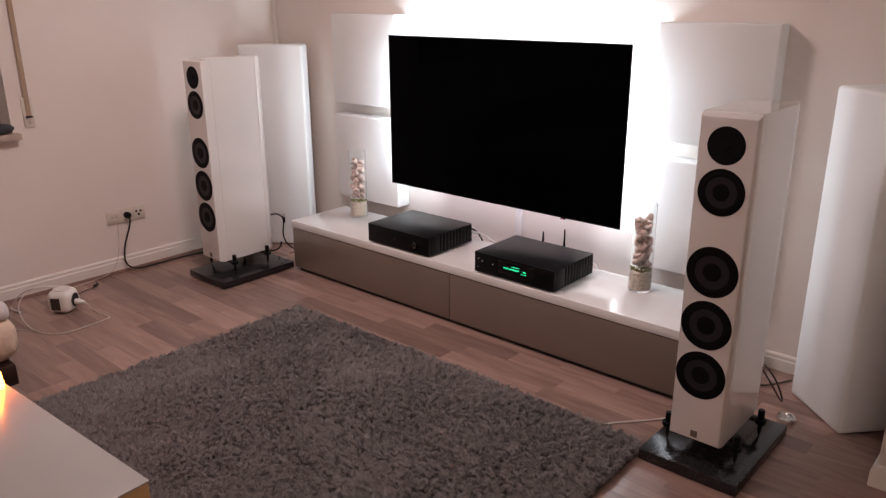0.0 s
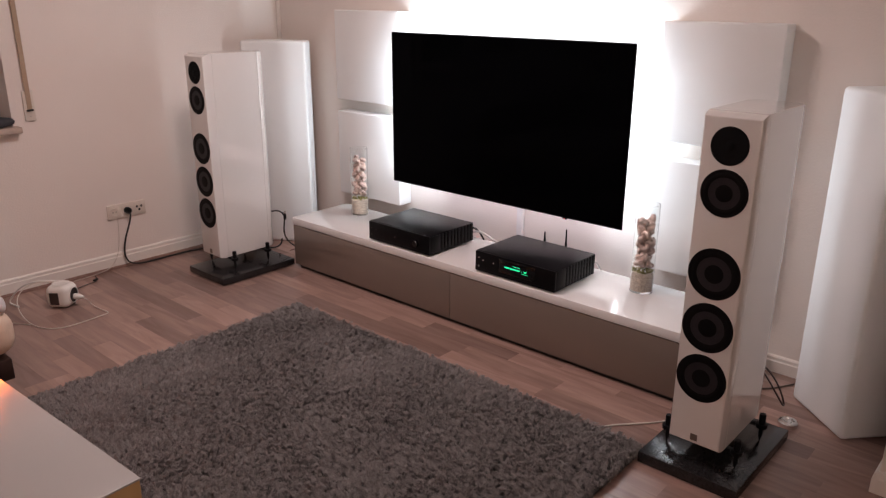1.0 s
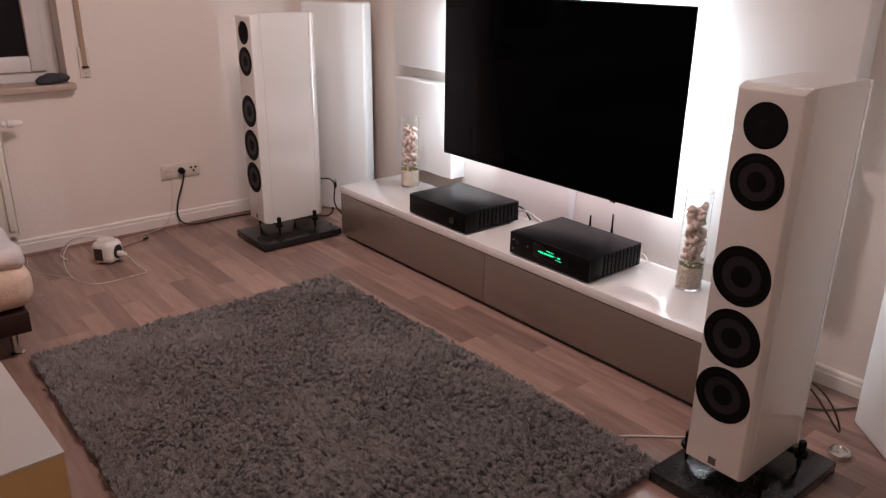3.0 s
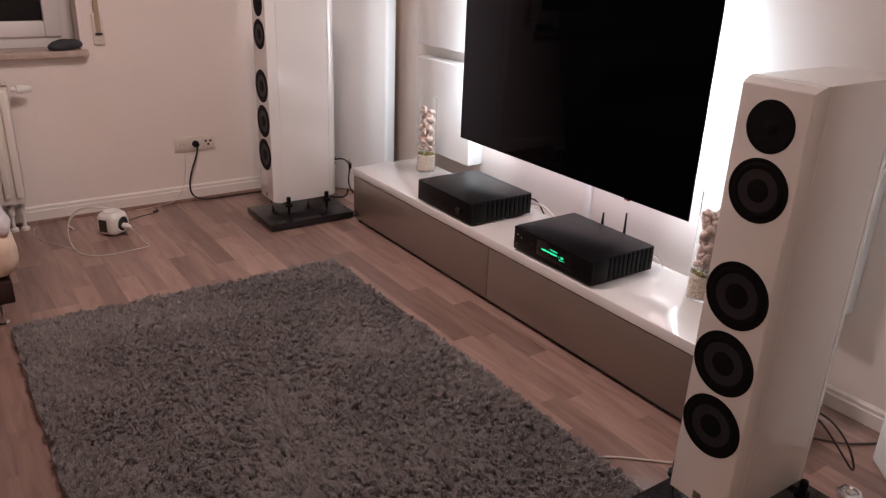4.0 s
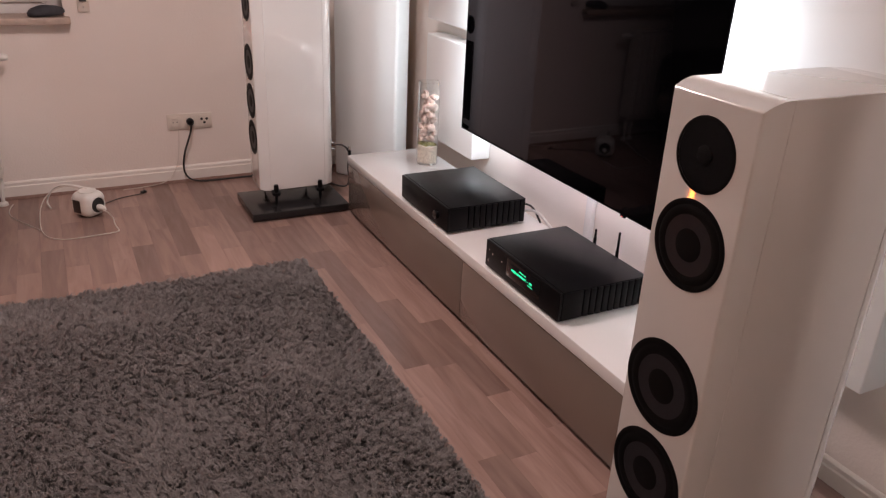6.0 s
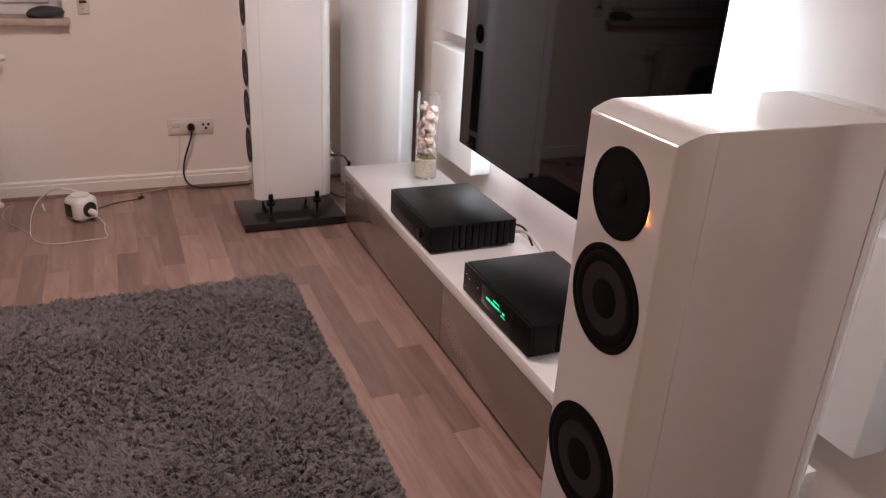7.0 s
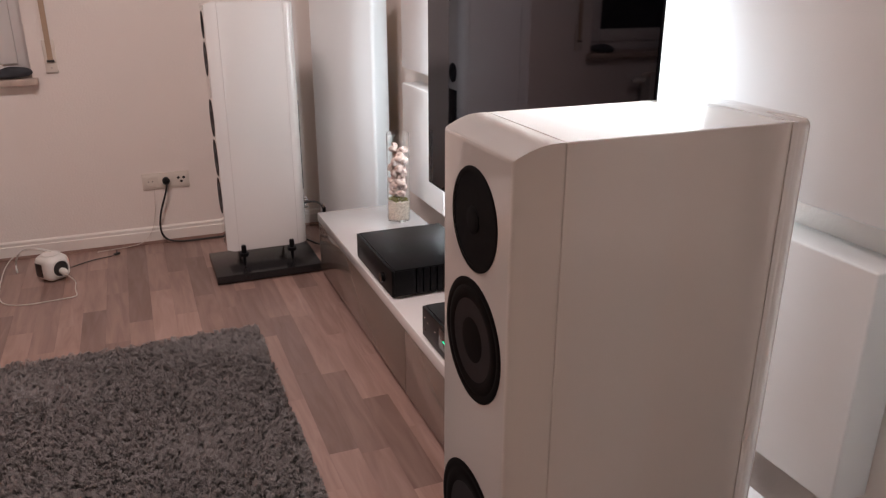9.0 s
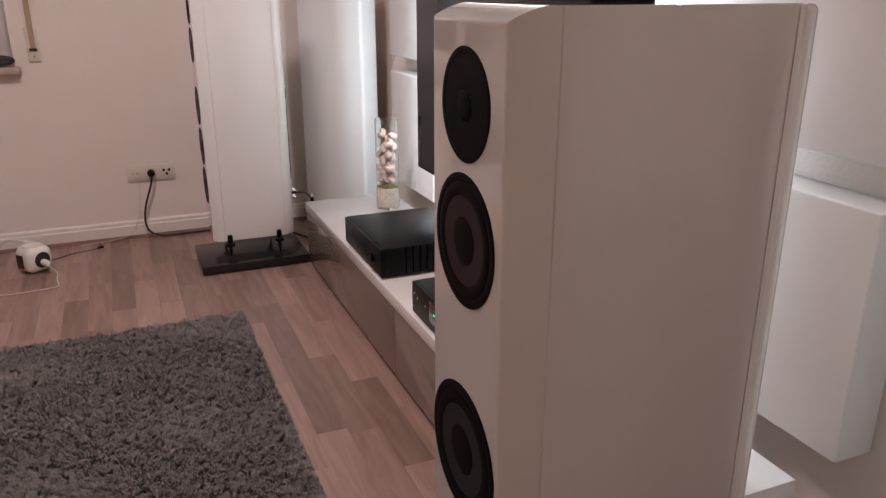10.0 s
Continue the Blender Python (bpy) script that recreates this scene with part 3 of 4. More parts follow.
bass_trap(-4.000, 2.712, 35.5, 0.395, 0.125, 1.240)


# ---- wall absorbers ----
def absorber(x0, x1, z0, z1):
    bm = bmesh.new()
    box(bm, x0, x1, 3.020, WALL_N - 0.004, z0, z1, 0.005, 3)
    panel = thing("acoustic_panel", "square white fabric acoustic panel hanging on the wall", "acoustic panel", group="wall absorbers")
    part("fabric_cover", bm, M_FABRIC, panel)
    bm = bmesh.new()
    box(bm, x0 + 0.02, x1 - 0.02, WALL_N - 0.008, WALL_N - 0.0005, z0 + 0.02, z1 - 0.02, 0.001)
    part("back_board", bm, M_OAK, panel, "thin wooden back board")
    return panel


absorber(-3.495, -2.985, 0.915, 1.415)
absorber(-3.495, -2.985, 0.350, 0.846)
absorber(-1.465, -0.980, 0.917, 1.402)
absorber(-1.465, -0.980, 0.352, 0.842)

# ---- television ----
tv = thing("television", "large flat black television on a wall mount with rear lighting", "television", (CX, TV_Y, TV_Z0))
W2, HT = (TV_X1 - TV_X0) / 2, TV_Z1 - TV_Z0
bm = bmesh.new()
box(bm, -W2, W2, 0.0005, 0.0052, 0, HT, 0.0012)
part("bezel", bm, M_BEZEL, tv)
bm = bmesh.new()
box(bm, -W2 + 0.005, W2 - 0.005, -0.001, 0.003, 0.008, HT - 0.005)
part("screen", bm, M_SCREEN, tv, "glossy black switched-off screen")
bm = bmesh.new()
box(bm, -W2 + 0.34, W2 - 0.34, 0.0045, 0.052, 0.06, HT - 0.22, 0.008)
part("rear_housing", bm, M_BEZEL, tv)
bm = bmesh.new()
box(bm, -0.30, 0.30, 0.052, 0.085, 0.22, 0.26, 0.003)
box(bm, -0.30, 0.30, 0.052, 0.085, 0.46, 0.50, 0.003)
box(bm, -0.12, -0.06, 0.080, 0.176, 0.18, 0.54, 0.003)
box(bm, 0.06, 0.12, 0.080, 0.176, 0.18, 0.54, 0.003)
part("wall_mount", bm, M_BEZEL, tv)
bm = bmesh.new()
box(bm, 0.40, 0.425, -0.0015, 0.004, -0.006, 0.002, 0.001)
sens = part("sensor", bm, M_BEZEL, tv)
bm = bmesh.new()
box(bm, 0.410, 0.4135, -0.0030, -0.0008, -0.004, -0.001)
part("standby_light", bm, M_RED, sens, "tiny red standby light")
for x0, x1, z0, z1 in ((-W2 + 0.03, W2 - 0.03, HT - 0.030, HT - 0.020), (-W2 + 0.06, W2 - 0.06, 0.036, 0.046), (-W2 + 0.228, -W2 + 0.240, 0.05, HT - 0.04), (W2 - 0.240, W2 - 0.228, 0.05, HT - 0.04)):
    bm = bmesh.new()
    box(bm, x0, x1, 0.0050, 0.0245, z0, z1)
    part("light_strip", bm, M_STRIP, tv, "cool white light strip")
bm = bmesh.new()
box(bm, -2.216, -2.180, WALL_N - 0.024, WALL_N - 0.001, 0.075, 0.66, 0.003)
solid("cable_channel", bm, M_LACQ, "white plastic cable channel on the wall below the television", "cable channel")

# ---- television bench ----
BX0, BX1, BY0, BY1, BZ = -3.402, -1.027, 2.572, 2.985, 0.297
tb = thing("tv_bench", "long low bench with white gloss top and greige gloss fronts", "tv bench", (BX0, BY0, 0))
L, D = BX1 - BX0, BY1 - BY0
bm = bmesh.new()
box(bm, 0, L, 0, D, BZ - 0.040, BZ, 0.0025)
part("top", bm, M_LACQ, tb, "white gloss top")
bm = bmesh.new()
box(bm, 0.012, L - 0.006, 0.022, D, 0.018, BZ - 0.0405, 0.002)
part("carcass", bm, M_LACQ, tb)
for x0, x1 in ((0.004, L / 2 - 0.0015), (L / 2 + 0.0015, L - 0.004)):
    bm = bmesh.new()
    box(bm, x0, x1, 0.003, 0.0215, 0.020, BZ - 0.044, 0.0015)
    part("drawer_front", bm, M_GREIGE, tb, "greige gloss drawer front")
bm = bmesh.new()
box(bm, 0.03, L - 0.03, 0.020, D - 0.02, 0.0, 0.018)
part("plinth", bm, M_BLACK_GAP, tb)
bm = bmesh.new()
box(bm, -0.0005, 0.0118, 0.0225, D, 0.018, BZ - 0.0405, 0.001)
part("side_panel", bm, M_GREIGE, tb)


# ---- amplifier and streamer ----
def hifi(name, label, x0, x1, y1):
    y0, z1 = 2.580, 0.400
    t = thing(name, label, "amplifier", (x0, y0, BZ))
    w, d, h = x1 - x0, y1 - y0, z1 - BZ
    bm = bmesh.new()
    box(bm, 0.012, w - 0.012, 0.012, d, 0.009, h - 0.004, 0.001)
    part("chassis", bm, M_BLACK, t)
    bm = bmesh.new()
    box(bm, 0.0, w, 0.0, 0.0115, 0.008, h - 0.001, 0.003)
    fr = part("front_panel", bm, M_BLACK, t)
    bm = bmesh.new()
    box(bm, 0.001, w - 0.001, 0.0112, d, h - 0.0045, h, 0.0012)
    part("top_plate", bm, M_BLACK, t, "matt black top plate")
    nf = 10
    for side in (0, 1):
        ya = 0.085
        bm = bmesh.new()
        x = 0.0 if side == 0 else w - 0.0125
        box(bm, x, x + 0.0125, 0.0118, ya, 0.009, h - 0.005, 0.0015)
        part("side_cheek", bm, M_BLACK, t)
        pitch = (d - ya) / nf
        for i in range(nf):
            bm = bmesh.new()
            a = ya + i * pitch + 0.004
            box(bm, x, x + 0.0125, a, a + pitch - 0.0042, 0.009, h - 0.005, 0.0018)
            part("cooling_fin", bm, M_BLACK, t)
    for x in (0.05, w - 0.05):
        for y in (0.05, d - 0.05):
            bm = bmesh.new()
            lathe(bm, [(0, 0), (0.018, 0), (0.018, 0.010), (0, 0.010)], 16, pose(x, y, 0))
            part("foot", bm, M_RUBBER, t)
    return t, fr, w, d, h


amp, afr, w, d, h = hifi("power_amplifier", "black metal hi-fi amplifier with side cooling fins", -2.772, -2.353, 2.914)
bm = bmesh.new()
lathe(bm, [(0.0165, 0), (0.0165, 0.012), (0.015, 0.014), (0, 0.014)], 28, pose(w - 0.085, 0.0, 0.052, 90, 0, 0))
part("knob", bm, M_BLACK_GLOSS, afr, "round black knob")
for x, z in ((0.022, 0.070), (0.052, 0.066), (0.022, 0.035), (0.19, 0.055)):
    bm = bmesh.new()
    lathe(bm, [(0.0022, 0), (0.0022, 0.0012), (0, 0.0014)], 10, pose(x, 0.0, z, 90, 0, 0))
    part("indicator", bm, M_STEEL, afr)

stm, sfr, w, d, h = hifi("network_streamer", "black metal streaming amplifier with lit green display", -2.066, -1.634, 2.900)
bm = bmesh.new()
box(bm, 0.135, 0.330, -0.0008, 0.001, 0.030, 0.092, 0.0004)
dw = part("display_window", bm, M_BLACK_GLOSS, sfr, "glossy black display window")
rnd = random.Random(5)
# unreadable display writing as plain bars
for z, xa, xb, hh in ((0.0735, 0.212, 0.252, 0.0034), (0.0610, 0.166, 0.194, 0.0082), (0.0610, 0.199, 0.250, 0.0082), (0.0610, 0.258, 0.265, 0.0022), (0.0610, 0.272, 0.288, 0.0082), (0.0505, 0.262, 0.290, 0.0032)):
    x = xa
    while x < xb - 0.001:
        ww = min(rnd.uniform(0.0022, 0.0046), xb - x)
        bm = bmesh.new()
        box(bm, x, x + ww, -0.0016, -0.0007, z - hh / 2 * rnd.uniform(0.6, 1), z + hh / 2 * rnd.uniform(0.6, 1))
        part("display_bar", bm, M_GREEN, dw, "green lit display bar")
        x += ww + 0.0018
for x, z in ((0.022, 0.072), (0.045, 0.064), (0.105, 0.062)):
    bm = bmesh.new()
    lathe(bm, [(0.0020, 0), (0.0020, 0.0012), (0, 0.0014)], 10, pose(x, 0.0, z, 90, 0, 0))
    part("indicator", bm, M_LED, sfr)
bm = bmesh.new()
lathe(bm, [(0.005, 0), (0.005, 0.002), (0, 0.002)], 14, pose(0.022, 0.0, 0.033, 90, 0, 0))
part("headphone_jack", bm, M_STEEL, sfr)
for x, zt in ((0.150, 0.148), (0.268, 0.182)):
    bm = bmesh.new()
    lathe(bm, [(0, 0.060), (0.0055, 0.060), (0.0055, 0.112), (0.0045, 0.116), (0.0034, zt - 0.003), (0, zt)], 14, pose(x, d + 0.012, 0))
    box(bm, x - 0.004, x + 0.004, d, d + 0.012, 0.060, 0.070)
    part("antenna", bm, M_RUBBER, stm, "short black rod antenna")
for i, x in enumerate((0.335, 0.372)):
    bm = bmesh.new()
    lathe(bm, [(0, 0), (0.007, 0), (0.007, 0.018), (0.005, 0.026), (0, 0.026)], 14, pose(x, d, 0.045, -90, 0, 0))
    part("terminal", bm, M_STEEL, stm)

# cables behind the amplifiers
cable("signal_cable", [(-2.40, 2.915, 0.360), (-2.39, 2.945, 0.365), (-2.36, 2.965, 0.350), (-2.34, 2.970, 0.315), (-2.335, 2.98, 0.302), (-2.31, 2.995, 0.20), (-2.30, 3.0, 0.05), (-2.29, 3.02, 0.008)], 0.0045, M_CABLE_B, "black signal cable behind the amplifier")
cable("signal_cable", [(-2.385, 2.915, 0.335), (-2.37, 2.955, 0.345), (-2.335, 2.970, 0.338), (-2.29, 2.975, 0.318), (-2.25, 2.972, 0.304), (-2.19, 2.965, 0.303), (-2.08, 2.945, 0.303), (-1.98, 2.925, 0.330), (-1.97, 2.900, 0.335)], 0.0058, mat("grey_cable", (0.50, 0.49, 0.48), 0.4), "grey signal cable linking both amplifiers")
cable("speaker_cable", [(-1.66, 2.902, 0.345), (-1.655, 2.935, 0.352), (-1.645, 2.965, 0.330), (-1.63, 2.995, 0.22), (-1.62, 3.02, 0.06), (-1.55, 3.04, 0.008), (-1.2, 3.02, 0.008), (-0.95, 2.85, 0.008)], 0.0045, M_STEEL, "shiny speaker cable behind the streamer")


# ---- vases ----
def vase(x, y, seed):
    rr = random.Random(seed)
    z0 = BZ
    R, HV = 0.049, 0.385
    bm = bmesh.new()
    lathe(bm, [(0, 0.0005), (R - 0.002, 0.0005), (R, 0.003), (R, HV - 0.001), (R - 0.0012, HV), (R - 0.0025, HV - 0.001), (R - 0.0025, 0.010), (0, 0.010)], 48)
    g = solid("glass_vase", bm, M_GLASS, "tall clear glass cylinder vase filled with sand and shells", "vase", (x, y, z0), "glass vases", smooth=40)
    g.visible_shadow = False
    bm = bmesh.new()
    ri = R - 0.004
    prof = [(0, 0.0112), (ri, 0.0112), (ri, 0.088), (ri * 0.7, 0.092), (0, 0.094)]
    lathe(bm, prof, 36)
    for v in bm.verts:
        if v.co.z > 0.05:
            v.co.z += 0.008 * noise.noise(v.co * 40)
    solid("sand", bm, M_SAND, "pale coarse sand in the bottom of a glass vase", "sand", (x, y, z0), kind="stuff")
    # moss sprigs on the sand
    bm = bmesh.new()
    for i in range(90):
        a, q = rr.uniform(0, 6.28), ri * 0.92 * math.sqrt(rr.uniform(0.35, 1))
        c = Vector((q * math.cos(a), q * math.sin(a), 0.094 + rr.uniform(0, 0.012)))
        g3 = bmesh.ops.create_icosphere(bm, subdivisions=1, radius=rr.uniform(0.0022, 0.0050))
        for v in g3["verts"]:
            v.co = Vector((v.co.x * rr.uniform(0.6, 1.6), v.co.y, v.co.z * 1.3)) + c
    solid("dried_moss", bm, M_MOSS, "green dried moss on the sand in a vase", "moss", (x, y, z0), kind="stuff")
    # shells
    z = 0.128
    k = 0
    while z < 0.325:
        n = 3 if z < 0.29 else 2
        off = k * 1.05 + rr.uniform(-0.2, 0.2)
        for i in range(n):
            sz = rr.uniform(0.0195, 0.0240)
            q = ri - sz - 0.0002
            a = off + i * 6.283 / n + rr.uniform(-0.15, 0.15)
            o = new("sea_shell", shell_me)
            o.matrix_basis = pose(x + q * math.cos(a), y + q * math.sin(a), z0 + z + rr.uniform(-0.005, 0.005), rr.uniform(0, 360), rr.uniform(0, 360), rr.uniform(0, 360)) @ Matrix.Diagonal((sz, sz, sz, 1))
            tagged(o, "pinkish cream striped snail shell in a vase", "sea shell", "shells in the vases")
        if z < 0.30:
            sz = rr.uniform(0.0165, 0.0195)
            o = new("sea_shell", shell_me)
            o.matrix_basis = pose(x + rr.uniform(-0.004, 0.004), y + rr.uniform(-0.004, 0.004), z0 + z + 0.014, rr.uniform(0, 360), rr.uniform(0, 360), rr.uniform(0, 360)) @ Matrix.Diagonal((sz, sz, sz, 1))
            tagged(o, "pinkish cream striped snail shell in a vase", "sea shell", "shells in the vases")
        z += 0.0270
        k += 1


def shell_mesh():
    """Snail shell: coiled tube that widens along a spiral."""
    bm = bmesh.new()
    turns, n, seg = 2.6, 52, 12
    prev = None
    for i in range(n + 1):
        u = i / n
        a = u * turns * 2 * math.pi
        rad = 0.10 + 0.50 * u ** 1.4
        tube = 0.16 + 0.40 * u ** 1.2
        c = Vector((rad * math.cos(a), rad * math.sin(a), 0.75 - 1.0 * u))
        er = Vector((math.cos(a), math.sin(a), 0))
        ring = [bm.verts.new(c + er * (tube * math.cos(b)) + Vector((0, 0, tube * math.sin(b)))) for b in [2 * math.pi * j / seg for j in range(seg)]]
        if prev:
            for j in range(seg):
                bm.faces.new((prev[j], prev[(j + 1) % seg], ring[(j + 1) % seg], ring[j]))
        else:
            bm.faces.new(ring)
        prev = ring
    bm.faces.new(prev[::-1])
    for v in bm.verts:
        v.co *= 0.98
    bmesh.ops.recalc_face_normals(bm, faces=bm.faces[:])
    return mesh("sea_shell", bm, M_SHELL, 60)


shell_me = shell_mesh()
vase(-3.172, 2.885, 3)
vase(-1.386, 2.872, 8)

# ---- rug ----
RX0, RX1, RGY0, RGY1 = -2.892, -0.985, 0.860, 2.203
rug = thing("rug", "dark grey shaggy deep-pile rug on the laminate floor", "rug", (RX0, RGY0, 0))
RL, RD = RX1 - RX0, RGY1 - RGY0
bm = bmesh.new()
box(bm, 0.006, RL - 0.006, 0.006, RD - 0.006, 0.001, 0.014, 0.004)
part("backing", bm, M_BACKING, rug)
rng = np.random.RandomState(11)
GX, GY, PER = 152, 107, 14
gx, gy = np.meshgrid(np.arange(GX), np.arange(GY))
NC = GX * GY
cx_ = (gx.ravel() + rng.uniform(0.0, 1.0, NC)) / GX * RL
cy_ = (gy.ravel() + rng.uniform(0.0, 1.0, NC)) / GY * RD


def field(x, y):
    """Direction in which the pile lies, in patches."""
    return 2.0 * np.sin(2.1 * x + 1.3 * np.sin(3.0 * y)) + 1.6 * np.cos(2.7 * y + 1.1 * np.sin(2.3 * x)) + 0.9 * np.sin(9 * x + 4 * y) * np.cos(7 * y - 5 * x)


# each tuft is a lock of strands that fan out at the root and gather towards a bent tip
c_ang = field(cx_, cy_) + rng.normal(0, 0.75, NC)
c_hgt = rng.uniform(0.016, 0.030, NC)
c_len = rng.uniform(0.010, 0.024, NC)
NT = NC * PER
rootx, rooty = rng.normal(0, 0.0050, NT), rng.normal(0, 0.0050, NT)
px, py = np.repeat(cx_, PER) + rootx, np.repeat(cy_, PER) + rooty
ang = np.repeat(c_ang, PER) + rng.normal(0, 0.36, NT)
ln_ = np.repeat(c_len, PER) * rng.uniform(0.7, 1.25, NT)
hh_ = np.repeat(c_hgt, PER) * rng.uniform(0.75, 1.12, NT)
wd = rng.uniform(0.0008, 0.0014, NT)
dx, dy = np.cos(ang), np.sin(ang)
nxp, nyp = -dy, dx
gather = rng.uniform(0.25, 0.75, NT)
base = 0.012
V = np.zeros((NT, 7, 3))
side = np.array([-1.0, 1.0])
for k, (along, up, thick, pull) in enumerate(((0.0, 0.0, 1.0, 0.0), (0.22, 0.62, 1.2, 0.35), (0.66, 0.97, 1.0, 0.8))):
    wob = rng.normal(0, 0.0012, NT) * (k > 0)
    mx_ = px + dx * ln_ * along - rootx * gather * pull + nxp * wob
    my_ = py + dy * ln_ * along - rooty * gather * pull + nyp * wob
    for q in (0, 1):
        V[:, 2 * k + q] = np.stack([mx_ + side[q] * nxp * wd * thick, my_ + side[q] * nyp * wd * thick, base + hh_ * up], 1)
V[:, 6] = np.stack([px + dx * ln_ - rootx * gather, py + dy * ln_ - rooty * gather, base + hh_ * rng.uniform(0.72, 1.0, NT)], 1)
V[:, :, 0] = np.clip(V[:, :, 0], -0.004, RL + 0.004) + rng.normal(0, 0.0005, (NT, 7))
V[:, :, 1] = np.clip(V[:, :, 1], -0.004, RD + 0.004) + rng.normal(0, 0.0005, (NT, 7))
idx = np.arange(NT)[:, None] * 7
quads = (idx + np.array([0, 1, 3, 2])).tolist() + (idx + np.array([2, 3, 5, 4])).tolist()
tris = (idx + np.array([4, 5, 6])).tolist()
me = bpy.data.meshes.new("pile")
me.from_pydata(V.reshape(-1, 3).tolist(), [], quads + tris)
me.materials.append(M_PILE)
pile = new("pile", me)
pile.parent = rug
tagged(pile, "dark grey shag pile tufts", kind="stuff")
_nt = M_PILE.node_tree
_ge = _nt.nodes.new("ShaderNodeNewGeometry")
_hs = [q for q in _nt.nodes if q.type == "HUE_SAT"][0]
_mu = _nt.nodes.new("ShaderNodeMath")
_mu.operation = "MULTIPLY"
_mr = _nt.nodes.new("ShaderNodeMapRange")
_mr.inputs["To Min"].default_value, _mr.inputs["To Max"].default_value = 0.80, 1.20
_nt.links.new(_ge.outputs["Random Per Island"], _mr.inputs["Value"])
_src = _hs.inputs["Value"].links[0].from_socket
_nt.links.new(_src, _mu.inputs[0])
_nt.links.new(_mr.outputs["Result"], _mu.inputs[1])
_nt.links.new(_mu.outputs["Value"], _hs.inputs["Value"])

# ---- coffee table with lamp ----
ct = thing("coffee_table", "low white lacquered coffee table with oak side panels", "coffee table", (-1.540, 0.699, 0), rz=2.6)
TZ = 0.42
bm = bmesh.new()
box(bm, -1.05, 0.0, -0.60, 0.0, TZ - 0.006, TZ, 0.0015)
part("tabletop", bm, M_TABLE, ct, "white lacquered top")
bm = bmesh.new()
box(bm, -0.040, -0.002, -0.598, -0.002, 0.0, TZ - 0.0065, 0.002)
part("side_panel", bm, M_OAK, ct, "oak side panel")
bm = bmesh.new()
box(bm, -1.048, -1.010, -0.598, -0.002, 0.0, TZ - 0.0065, 0.002)
part("side_panel", bm, M_OAK, ct, "oak side panel")
bm = bmesh.new()
box(bm, -1.009, -0.041, -0.598, -0.002, TZ - 0.060, TZ - 0.0068, 0.001)
part("apron", bm, M_TABLE, ct)

lamp = thing("tealight_holder", "small orange glass tealight holder glowing on the table", "tealight holder", (-2.300, 0.632, TZ + 0.001))
bm = bmesh.new()
lathe(bm, [(0, 0), (0.024, 0), (0.026, 0.006), (0.022, 0.045), (0.018, 0.060), (0.016, 0.060), (0.019, 0.044), (0.022, 0.010), (0, 0.008)], 32)
part("glass_cup", bm, M_ORANGE, lamp)
bm = bmesh.new()
lathe(bm, [(0, 0.009), (0.019, 0.009), (0.019, 0.024), (0, 0.024)], 20)
part("candle", bm, M_PLASTIC, lamp)

# ---- sofa ----
sofa = thing("sofa", "cream plush sofa on dark wooden base with chrome feet", "sofa", (-2.945, 0.925, 0))


def cushion(bm, x0, x1, y0, y1, z0, z1, r, wob=0.012, seed=0):
    t = bmesh.new()
    box(t, x0, x1, y0, y1, z0, z1, r, 6)
    bmesh.ops.subdivide_edges(t, edges=[e for e in t.edges if e.calc_length() > 0.08], cuts=5, use_grid_fill=True)
    for v in t.verts:
        n = noise.noise_vector(v.co * 5 + Vector((seed, 0, 0)))
        v.co += n * wob
    m = bpy.data.meshes.new("tmp")
    t.to_mesh(m)
    t.free()
    bm.from_mesh(m)
    bpy.data.meshes.remove(m)


bm = bmesh.new()
cushion(bm, -1.02, 0.0, -2.2, 0.012, 0.185, 0.365, 0.07, 0.010, 1)
part("seat", bm, M_SOFA, sofa, "cream plush seat", smooth=60)
bm = bmesh.new()
cushion(bm, -1.05, -0.80, -2.2, 0.0, 0.36, 0.62, 0.09, 0.012, 2)
part("backrest", bm, M_DKWOOD, sofa, "dark brown leather backrest", smooth=60)
bm = bmesh.new()
box(bm, -1.00, 0.0, -2.18, -0.030, 0.100, 0.186, 0.006)
part("base_frame", bm, M_DKWOOD, sofa, "dark brown wooden base")
for x in (-0.055, -0.95):
    for y in (-0.085, -2.1):
        bm = bmesh.new()
        lathe(bm, [(0, 0), (0.026, 0), (0.026, 0.006), (0.017, 0.010), (0.017, 0.100), (0, 0.100)], 22, pose(x, y, 0.001))
        part("foot", bm, M_STEEL, sofa, "chrome foot")
bm = bmesh.new()
cushion(bm, -0.76, -0.03, -0.75, 0.0, 0.345, 0.420, 0.034, 0.022, 5)
solid("throw_blanket", bm, M_THROW, "pale grey folded throw on the sofa seat", "blanket", (-2.945, 0.925, 0.003), smooth=60)

